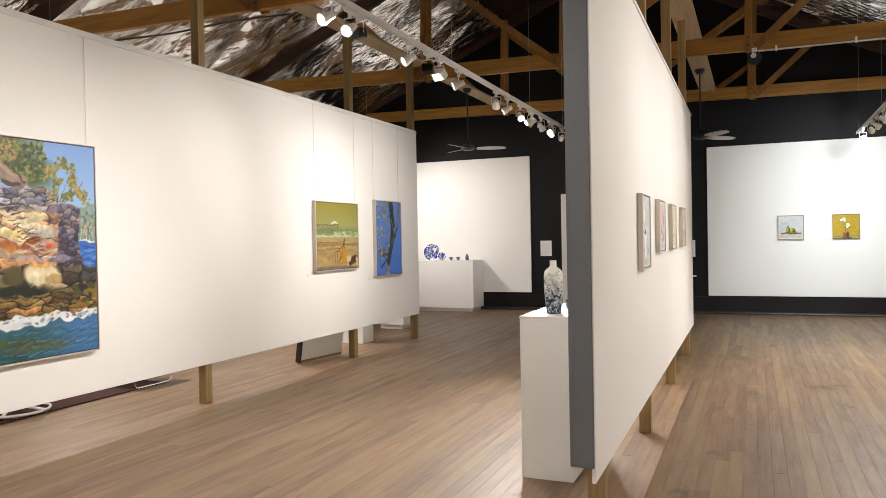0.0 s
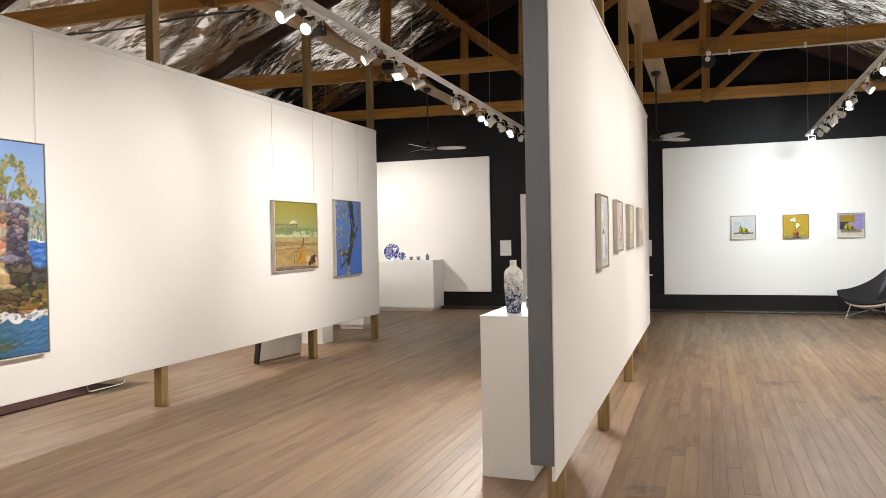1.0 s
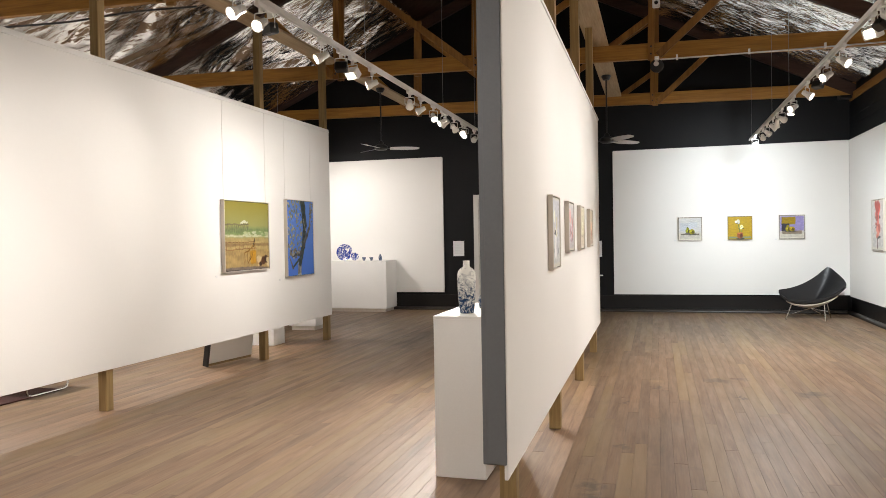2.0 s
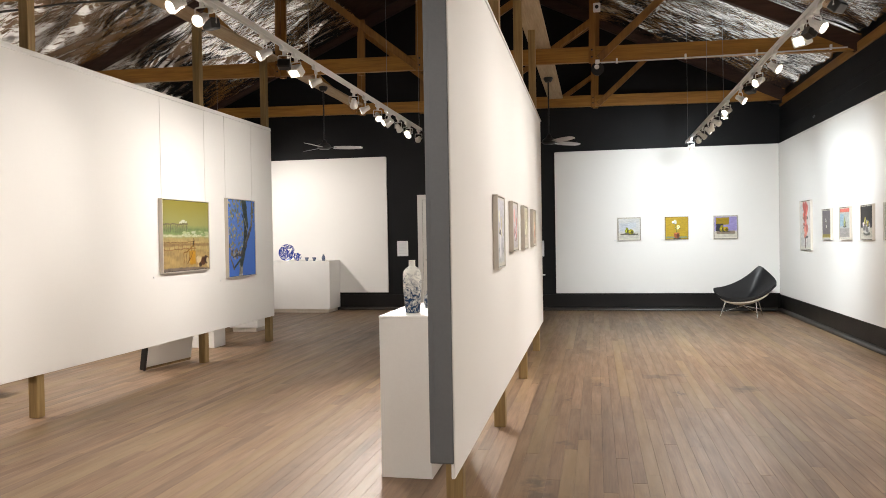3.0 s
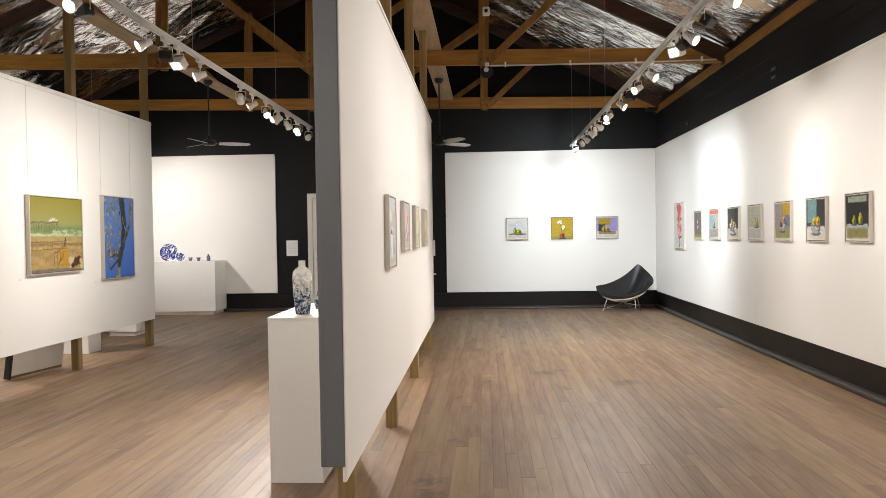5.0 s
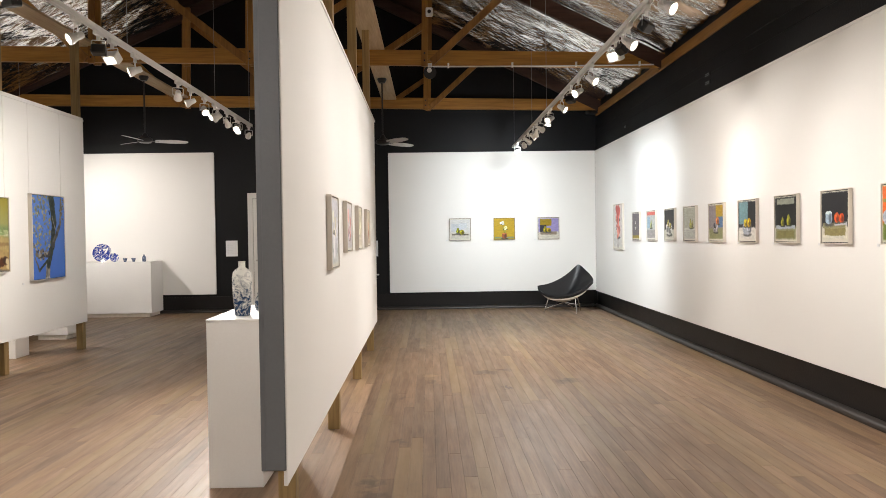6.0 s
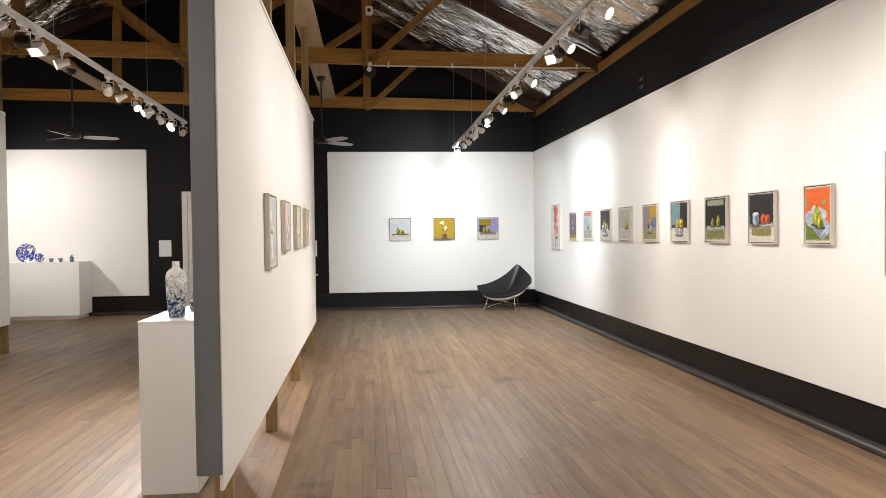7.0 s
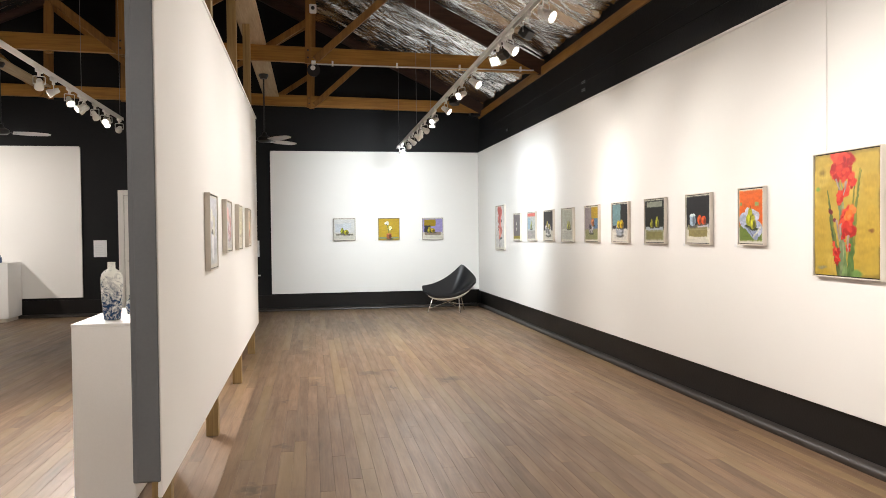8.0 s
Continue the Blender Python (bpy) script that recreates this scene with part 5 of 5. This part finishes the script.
picture(pose(RX, 4.112, 1.172, 0, 0, FACE_WEST), gladioli(0.572, 0.775), "large painting of red gladioli on mustard yellow", GR, 0.036)

PX = lambda y: -0.757 + 0.0008 - (y - 3.3) * math.tan(radians(0.33))
for y, h, canvas, words in (
        (4.940, 1.262, still_life(0.370, 0.458, 401, (0.86, 0.86, 0.88), (0.84, 0.85, 0.84), [("flower", 0.5, 0.40, 0.08, (0.82, 0.82, 0.84)), ("flower", 0.42, 0.62, 0.06, (0.88, 0.85, 0.72))]), "pale framed painting in white and lilac tones"),
        (5.900, 1.352, still_life(0.375, 0.370, 411, (0.88, 0.86, 0.86), (0.84, 0.82, 0.82), [("flower", 0.5, 0.55, 0.08, (0.86, 0.62, 0.60)), ("flower", 0.5, 0.36, 0.05, (0.82, 0.70, 0.72))]), "pale framed painting of a pink flower"),
        (6.868, 1.350, still_life(0.350, 0.373, 421, (0.88, 0.85, 0.74), (0.86, 0.82, 0.74), [("flower", 0.5, 0.45, 0.05, (0.86, 0.82, 0.68))]), "pale framed painting in cream and straw tones"),
        (7.900, 1.360, still_life(0.345, 0.366, 431, (0.86, 0.80, 0.70), (0.82, 0.74, 0.66), [("flower", 0.5, 0.5, 0.06, (0.84, 0.66, 0.56))]), "pale framed painting in peach and cream tones")):
    picture(pose(PX(y), y, h, 0, 0, FACE_EAST + 0.33), canvas, words, GP, 0.036)

LX = LW + 0.0005
picture(pose(LX, 3.525, 0.69, 0, 0, FACE_EAST), cliff(1.215, 1.52), "tall seascape painting of a sandstone cliff", GL, 0.045)
picture(pose(LX, 7.675, 1.135, 0, 0, FACE_EAST), pier(0.955, 0.788), "painting of a hazy yellow beach with a pier", GL, 0.05)
picture(pose(LX, 9.018, 1.002, 0, 0, FACE_EAST), gum_tree(0.74, 0.99), "painting of a gum tree against blue sky", GL, 0.05)
wall_label(pose(LX, 7.08, 1.10, 0, 0, FACE_EAST))
wall_label(pose(LX, 8.50, 0.98, 0, 0, FACE_EAST))
# hanging lines from the rail to the large pictures
for x, y, z0, z1 in ((LX + 0.006, 4.10, 2.24, 3.07), (LX + 0.006, 7.24, 1.94, 3.07), (LX + 0.006, 8.16, 1.94, 3.07), (LX + 0.006, 8.66, 2.0, 3.07), (LX + 0.006, 9.40, 2.0, 3.07), (RX - 0.006, 4.32, 1.96, 3.06)):
    solid("hanging_line", rod(bmesh.new(), (0, 0, 0), (0, 0, z1 - z0), 0.0022, seg=6), CLEAR_LINE, pose(x, y, z0), "thin clear line holding a painting", "hanging line", "hanging lines")


# ---- plinths and ceramics ----
def plinth(x0, x1, y0, y1, h, label, foot=0.0):
    ob = thing("plinth", pose((x0 + x1) / 2, (y0 + y1) / 2, 0), label, "plinth")
    w, d = (x1 - x0) / 2, (y1 - y0) / 2
    part("carcass", block(-w + 0.002, w - 0.002, -d + 0.002, d - 0.002, 0.07 if foot else 0.0, h - 0.018, 0.002), PLINTH, ob)
    part("top_board", block(-w, w, -d, d, h - 0.0175, h, 0.0025), PLINTH, ob)
    if foot:
        part("plinth_foot", block(-w + foot, w - foot, -d + foot, d - foot, 0, 0.0695), FRAME_WOOD, ob, "recessed pale timber foot")
    return ob


plinth(-1.43, -1.105, 4.36, 5.25, 1.0, "tall white plinth standing beside the partition's end")
plinth(-7.1, -5.33, 13.95, NORTH - 0.06, 1.04, "wide white plinth before the end wall display panel", 0.05)


def bottle(m):
    ob = thing("vase", m, "white bottle vase with blue marbled glaze on the plinth", "vase")
    prof = [(0.0, 0.0), (0.040, 0.0), (0.046, 0.004), (0.052, 0.06), (0.0575, 0.14), (0.060, 0.21), (0.0595, 0.245), (0.054, 0.268), (0.040, 0.285), (0.026, 0.294), (0.022, 0.299), (0.021, 0.328), (0.0225, 0.333), (0.020, 0.335), (0.017, 0.333), (0.017, 0.30), (0.0, 0.295)]
    part("body", lathe(bmesh.new(), prof, 40), VASE_GLAZE, ob, smooth=True)


def small_vase(m, s, label, mat):
    prof = [(0.0, 0.0), (0.026, 0.0), (0.032, 0.02), (0.034, 0.06), (0.028, 0.085), (0.014, 0.10), (0.014, 0.118), (0.017, 0.122), (0.012, 0.121), (0.0, 0.11)]
    solid("vase", lathe(bmesh.new(), [(r * s, z * s) for r, z in prof], 24), mat, m, label, "vase", smooth=True)


def dish(m, r, label):
    ob = thing("plate", m, label, "plate", "blue and white plates")
    part("dish", lathe(bmesh.new(), [(0.0, 0.0), (r * 0.55, 0.0), (r * 0.62, 0.006), (r * 0.98, 0.022), (r, 0.026), (r * 0.97, 0.029), (r * 0.62, 0.013), (0.0, 0.010)], 40), PLATE_GLAZE, ob, smooth=True)
    bm = bmesh.new()
    tube(bm, [(-0.3 * r, -0.95 * r, 0.03), (-0.3 * r, -1.02 * r, 0.0), (-0.2 * r, -0.98 * r, -0.08), (-0.1 * r, -0.2 * r, -0.02)], 0.003, 6)
    part("stand", bm, STEEL, ob, "thin wire plate stand", smooth=True)


def cup(m, s, label):
    solid("cup", lathe(bmesh.new(), [(0.0, 0.0), (0.018 * s, 0.0), (0.020 * s, 0.008 * s), (0.034 * s, 0.05 * s), (0.036 * s, 0.062 * s), (0.033 * s, 0.061 * s), (0.018 * s, 0.012 * s), (0.0, 0.010 * s)], 24), CUP_GLAZE, m, label, "cup", "small cups", smooth=True)


bottle(pose(-1.262, 4.56, 1.0, 0, 0, 40))
small_vase(pose(-1.23, 4.88, 1.0), 0.95, "small white porcelain bottle behind the tall vase", VASE_GLAZE)
for x, r in ((-6.30, 0.172), (-6.07, 0.082)):
    dish(pose(x, 14.12, 1.04 + r * 1.0, 80, 0, 8), r, "large cobalt blue flowered plate on a stand" if r > 0.1 else "small blue and white plate on a stand")
cup(pose(-5.86, 14.08, 1.04), 1.15, "small grey and white cup on the plinth")
cup(pose(-5.70, 14.08, 1.04), 1.15, "small dark glazed cup on the plinth")
small_vase(pose(-5.51, 14.10, 1.04), 1.1, "small blue and white vase on the plinth", CUP_GLAZE)


# ---- lounge chair with a shell seat ----
def shell_chair(m):
    """A three-cornered shell: one high back corner, two low corners, curved up like a cut of coconut."""
    ob = thing("lounge_chair", m, "black leather shell lounge chair on thin chrome legs", "chair")
    corners = [Vector((-0.42, -0.04, 0.46)), Vector((0.565, -0.34, 0.53)), Vector((0.435, 0.30, 0.850))]
    low = Vector((0.05, -0.06, 0.215))
    sink, bulge = (0.205, 0.05, 0.115), (0.06, 0.09, 0.015)
    n = 26

    def sheet(off, shrink):
        rows = []
        for ring in range(n + 1):
            t = ring / n
            line = []
            for k in range(3):
                a, b = corners[k], corners[(k + 1) % 3]
                for j in range(16):
                    s = j / 16
                    flat = a.lerp(b, s)
                    q = s ** 0.8 if k == 0 else s
                    dip = 4 * q * (1 - q)
                    edge = flat + Vector((0, 0, -sink[k] * dip)) + (Vector((flat.x, flat.y, 0)) - Vector((low.x, low.y, 0))).normalized() * bulge[k] * dip
                    rnd = 0.05 * (1 - min(1, min(s, 1 - s) * 7)) ** 2
                    edge = edge.lerp(low, rnd)
                    p = low.lerp(edge, t * shrink)
                    p.z = low.z + (edge.z - low.z) * (t * shrink) ** 2.0 + off
                    line.append(p)
            rows.append(line)
        return rows

    def skin(top, under):
        bm = bmesh.new()
        a = [[bm.verts.new(p) for p in r] for r in top]
        b = [[bm.verts.new(p) for p in r] for r in under]
        m_ = len(a[0])
        for rows, flip in ((a, False), (b, True)):
            for r in range(n):
                for k in range(m_):
                    q = (rows[r][k], rows[r][(k + 1) % m_], rows[r + 1][(k + 1) % m_], rows[r + 1][k])
                    bm.faces.new(q[::-1] if flip else q)
        for k in range(m_):
            bm.faces.new((a[n][k], a[n][(k + 1) % m_], b[n][(k + 1) % m_], b[n][k]))
        bmesh.ops.remove_doubles(bm, verts=bm.verts[:], dist=0.0005)
        return bm

    part("cushion", skin(sheet(0.055, 1.0), sheet(0.012, 1.0)), LEATHER, ob, "black leather cushion", smooth=True)
    part("shell", skin(sheet(0.014, 0.78), sheet(-0.010, 0.78)), SHELL, ob, "off-white moulded shell", smooth=True)
    feet = [Vector((-0.30, -0.10, 0)), Vector((0.28, -0.26, 0)), Vector((0.46, 0.24, 0))]
    tops = [Vector((-0.20, -0.07, 0.27)), Vector((0.27, -0.20, 0.27)), Vector((0.36, 0.14, 0.36))]
    hub = Vector((0.09, -0.06, 0.195))
    for f, t in zip(feet, tops):
        part("leg", rod(bmesh.new(), f, t, 0.010, seg=10), STEEL, ob, "chromed steel leg", smooth=True)
        part("strut", rod(bmesh.new(), f.lerp(t, 0.30), hub, 0.006, seg=8), STEEL, ob, "thin chromed strut", smooth=True)
    return ob


shell_chair(pose(2.28, 13.62, 0.0, 0, 0, 0))


# ---- ceiling fans ----
def fan(m, turns):
    ob = thing("ceiling_fan", m, "black ceiling fan with pale grey blades", "fan", "ceiling fans")
    part("canopy", lathe(bmesh.new(), [(0.0, 0.0), (0.075, 0.0), (0.08, -0.02), (0.05, -0.075), (0.0, -0.08)], 24), BLACK_METAL, ob, smooth=True)
    part("down_rod", rod(bmesh.new(), (0, 0, -0.07), (0, 0, -1.0), 0.013), BLACK_METAL, ob, smooth=True)
    part("motor", lathe(bmesh.new(), [(0.0, -0.93), (0.03, -0.94), (0.05, -0.99), (0.115, -1.03), (0.12, -1.075), (0.09, -1.10), (0.0, -1.11)], 28), BLACK_METAL, ob, smooth=True)
    for spin in turns:
        bm = bmesh.new()
        n = 12
        loop = []
        for i in range(n + 1):
            t = i / n
            loop.append((0.16 + 0.52 * t, 0.058 + 0.024 * math.sin(math.pi * min(1, t * 1.1)) - 0.03 * max(0, t - 0.93) / 0.07))
        top = [bm.verts.new((x, w, 0.003)) for x, w in loop] + [bm.verts.new((x, -w, 0.003)) for x, w in loop[::-1]]
        bot = [bm.verts.new((v.co.x, v.co.y, -0.003)) for v in top]
        bm.faces.new(top)
        bm.faces.new(bot[::-1])
        for i in range(len(top)):
            j = (i + 1) % len(top)
            bm.faces.new((top[i], bot[i], bot[j], top[j]))
        turn = Matrix.Rotation(radians(spin), 4, "Z")
        part("blade", bm, GREY_BLADE, ob, "pale grey blade", m=Matrix.Translation((0, 0, -1.07)) @ turn @ Matrix.Rotation(radians(-12), 4, "X"))
        part("blade_arm", block(0.09, 0.22, -0.02, 0.02, -0.006, 0.0, 0.002), BLACK_METAL, ob, m=Matrix.Translation((0, 0, -1.066)) @ turn)
    return ob


fan(pose(-4.80, 12.4, 4.169), (23, 143, 263))
fan(pose(-0.855, 12.4, 4.091), (44, 172, -52))

# ---- fittings on the walls and the trusses ----
door = thing("door_1", pose(-3.04, NORTH, 0), "off-white panelled door in a white frame", "door", kind="structure")
for a, b, c, d in ((-0.62, -0.52, 0, 2.34), (0.52, 0.62, 0, 2.34), (-0.52, 0.52, 2.24, 2.34)):
    part("architrave", block(a, b, -0.035, -0.001, c, d, 0.004), DOOR_PAINT, door)
part("leaf", block(-0.515, 0.515, -0.020, -0.002, 0.008, 2.235, 0.002), DOOR_PAINT, door)
for a, b in ((-0.41, -0.05), (0.05, 0.41)):
    for c, d in ((0.2, 0.95), (1.15, 2.1)):
        part("glass_panel", block(a, b, -0.026, -0.0205, c, d, 0.003), UNLIT, door, "dark glazed panel")
part("handle", rod(bmesh.new(), (-0.46, -0.06, 1.02), (-0.36, -0.06, 1.02), 0.009), STEEL, door, "chrome lever handle")
part("notice", block(-0.44, -0.30, -0.031, -0.027, 1.42, 1.72), PAPER, door, "paper notice taped to the door")


def notice(x, z0, z1, w):
    ob = thing("notice_sheet", pose(x, NORTH - 0.001, z0), "sheet of white paper pinned to the black wall", "notice", "notices on the black wall")
    part("sheet", block(-w / 2, w / 2, -0.004, -0.001, 0, z1 - z0, 0.0008), PAPER, ob)
    for k in range(7):
        part("text_bar", block(-w / 2 + 0.03, w / 2 - 0.03 - 0.03 * (k % 3), -0.0046, -0.0041, 0.05 + 0.032 * k, 0.055 + 0.032 * k), GREY_BLADE, ob, "grey line of small print")


notice(-3.99, 1.10, 1.41, 0.23)
notice(-1.22, 1.06, 1.37, 0.21)
shelf = thing("wall_bracket", pose(-1.2, NORTH, 0.70), "small white bracket on the black wall", "bracket")
part("arm", block(-0.10, 0.10, -0.09, -0.001, -0.012, 0.012, 0.004), RAIL_WHITE, shelf)
box_speaker = thing("loudspeaker", pose(3.12, NORTH - 0.12, 3.80), "small black loudspeaker in the corner under the roof", "loudspeaker")
part("cabinet", block(-0.10, 0.10, -0.10, 0.10, 0, 0.30, 0.01), BLACK_METAL, box_speaker)
part("grille", block(-0.085, 0.085, -0.108, -0.1005, 0.02, 0.28, 0.004), BLACK_WALL, box_speaker)


def lamp_head(m, label):
    """A small emergency flood with a grey reflector, on a bracket."""
    ob = thing("emergency_light", m, label, "emergency light")
    part("housing", lathe(bmesh.new(), [(0.0, 0.10), (0.05, 0.09), (0.085, 0.03), (0.09, 0.0), (0.08, -0.004), (0.0, 0.02)], 20, Matrix.Rotation(radians(90), 4, "X") @ Matrix.Rotation(radians(180), 4, "X")), BLACK_METAL, ob, smooth=True)
    part("bracket", block(-0.03, 0.03, -0.05, 0.05, 0.07, 0.12, 0.006), RAIL_WHITE, ob)
    part("reflector", lathe(bmesh.new(), [(0.0, 0.004), (0.03, 0.0), (0.034, -0.006), (0.0, -0.004)], 16, pose(-0.01, -0.10, 0.01, 90, 0, 0)), RAIL_WHITE, ob, "white lamp ring", smooth=True)


lamp_head(pose(-0.06, 10.36, 3.74), "small black flood lamp under the tie beam")
camera_box = thing("sensor_box", pose(-0.06, 10.40, 4.58), "small white sensor on the truss post", "sensor")
part("body", block(-0.05, 0.05, -0.06, 0.0, -0.06, 0.06, 0.012), RAIL_WHITE, camera_box)
part("eye", rod(bmesh.new(), (0, -0.06, 0), (0, -0.075, 0), 0.025, seg=14), BLACK_METAL, camera_box, "dark round eye")
pipe = bmesh.new()
tube(pipe, [(-0.05, 10.42, 3.835), (0.8, 10.42, 3.83), (1.6, 10.42, 3.828), (2.4, 10.42, 3.83), (3.1, 10.42, 3.835)], 0.010, 8)
conduit = thing("conduit", pose(0, 0, 0), "pale electrical conduit clipped under the tie beam", "conduit")
part("pipe", pipe, GREY_BLADE, conduit, smooth=True)
for x in (0.2, 1.1, 2.0, 2.9):
    part("clip", block(x - 0.012, x + 0.012, 10.40, 10.44, 3.815, 3.882, 0.002), CAP, conduit)
cable = bmesh.new()
tube(cable, [(-8.2 + 0.25 * k, 6.40, 3.83 - 0.012 * math.sin(k * 0.9)) for k in range(16)], 0.011, 6)
solid("cable", cable, BLACK_METAL, None, "black cable slung under the tie beam", "cable", smooth=True)
for x, y, z in ((EAST - 0.0125, 12.38, 3.215), (EAST - 0.0125, 8.73, 3.205), (EAST - 0.0125, 8.73, 3.30)):
    ob = thing("wall_vent", pose(x, y, z, 0, 0, FACE_WEST), "small black louvred plate on the black wall", "vent", "wall plates")
    part("plate", block(-0.075, 0.075, -0.010, 0.0, 0, 0.055, 0.004), BLACK_WALL, ob)
    for k in range(2):
        part("louvre", block(-0.062, 0.062, -0.016, -0.0102, 0.012 + 0.020 * k, 0.022 + 0.020 * k, 0.002), GREY, ob, "worn grey slat")

# ---- stored behind the long partition ----
solid("rug", block(-1.3, 1.3, -1.75, 1.75, 0.002, 0.014, 0.004), RUG, pose(-7.22, 4.35, 0.0, 0, 0, 0), "dark red wool rug on the floor behind the partition", "rug")


def swivel_chair(m):
    ob = thing("swivel_chair", m, "swivel chair with a pale spoked ring base", "chair")
    part("column", rod(bmesh.new(), (0, 0, 0.09), (0, 0, 0.42), 0.025), STEEL, ob, smooth=True)
    for k in range(5):
        t = Matrix.Rotation(2 * math.pi * k / 5, 4, "Z")
        bm = bmesh.new()
        tube(bm, [(0.02, 0, 0.09), (0.15, 0, 0.05), (0.30, 0, 0.026)], 0.013, 8)
        arm = part("base_arm", bm, RAIL_WHITE, ob, m=t, smooth=True)
        part("foot_pad", lathe(bmesh.new(), [(0.0, 0.0), (0.02, 0.0), (0.02, 0.012), (0.0, 0.014)], 12, pose(0.30, 0, 0)), BLACK_METAL, arm, "black rubber pad", smooth=True)
    part("foot_ring", tube(bmesh.new(), [(0.30 * math.cos(a * math.pi / 16), 0.30 * math.sin(a * math.pi / 16), 0.025) for a in range(33)], 0.012, 8), RAIL_WHITE, ob, smooth=True)
    part("seat", lathe(bmesh.new(), [(0.0, 0.42), (0.20, 0.42), (0.23, 0.45), (0.22, 0.49), (0.0, 0.50)], 28), LEATHER, ob, smooth=True)
    part("backrest", block(-0.20, 0.20, 0.20, 0.25, 0.56, 0.90, 0.03), LEATHER, ob)


swivel_chair(pose(-6.18, 4.52, 0.014, 0, 0, 20))
stool = thing("tube_chair", pose(-6.2, 5.93, 0.0), "chair with a bent chrome tube frame", "chair")
for x in (-0.23, 0.27):
    bm = bmesh.new()
    tube(bm, [(x, -0.26, 0.44), (x, -0.26, 0.06), (x, -0.24, 0.022), (x, -0.20, 0.012), (x, 0.20, 0.012), (x, 0.24, 0.022), (x, 0.26, 0.06), (x, 0.26, 0.44)], 0.011, 8)
    part("side_frame", bm, STEEL, stool, "bent chrome tube", smooth=True)
part("seat", block(-0.25, 0.29, -0.27, 0.27, 0.44, 0.48, 0.015), LEATHER, stool)
part("backrest", block(-0.25, -0.22, -0.25, 0.25, 0.52, 0.85, 0.012), LEATHER, stool)
# boards and plinths in store
board = thing("leaning_board", pose(-5.19, 7.52, 0.012, 0, 9, -9), "white board with a black end leaning in store", "board")
part("board", block(-0.03, 0.0, 0.03, 0.80, 0.03, 1.05, 0.003), WHITE, board)
part("end_strip", block(-0.06, 0.012, 0.0, 0.028, 0.0, 1.05, 0.003), BLACK_METAL, board, "black painted end strip")
part("bottom_rail", block(-0.03, 0.0, 0.03, 0.80, 0.0, 0.029, 0.003), PINE_POST, board, "raw timber bottom rail")
plinth(-5.66, -5.29, 9.30, 9.62, 0.9, "white plinth stored behind the partition")
plinth(-5.95, -5.46, 10.98, 11.5, 0.9, "white plinth with a recessed foot behind the partition", 0.04)

# ---- floor boards ----
BOARD, GAP = 0.085, 0.0009
floor = solid("floor", block(WEST - 0.2, EAST + 0.2, SOUTH - 0.2, NORTH + 0.2, -0.08, -0.012), UNDER, label="worn hardwood floor of narrow boards", kind="structure", category="floor")
rng = random.Random(5)
LENGTHS = (1.2, 1.8, 2.4, 3.0, 3.6)
SHARED = {}


def board_mesh(length):
    if length not in SHARED:
        SHARED[length] = mesh_of("floor_board", block(GAP / 2, BOARD - GAP / 2, GAP / 2, length - GAP / 2, -0.012, 0.0, 0.0008), FLOOR_ONE)
    return SHARED[length]


rest = bmesh.new()
rows = int((EAST - WEST) / BOARD) + 1
count = 0
for r in range(rows):
    x = WEST + r * BOARD
    y = SOUTH - rng.random() * 1.5
    while y < NORTH:
        n = LENGTHS[rng.randrange(len(LENGTHS))]
        dz = -0.0006 * rng.random()
        if count < 300 and -2.4 < x < 3.3 and 2.2 < y + n and y < 9.6:
            ob = new("floor_board", board_mesh(n))
            ob.parent = floor
            ob.location = (x, y, dz)
            count += 1
        else:
            box(rest, x + GAP / 2, x + BOARD - GAP / 2, y + GAP / 2, y + n - GAP / 2, -0.012, dz)
        y += n
many = part("floor_boards", rest, FLOOR_MANY, floor, "worn narrow hardwood boards")
tagged(many, kind="stuff")
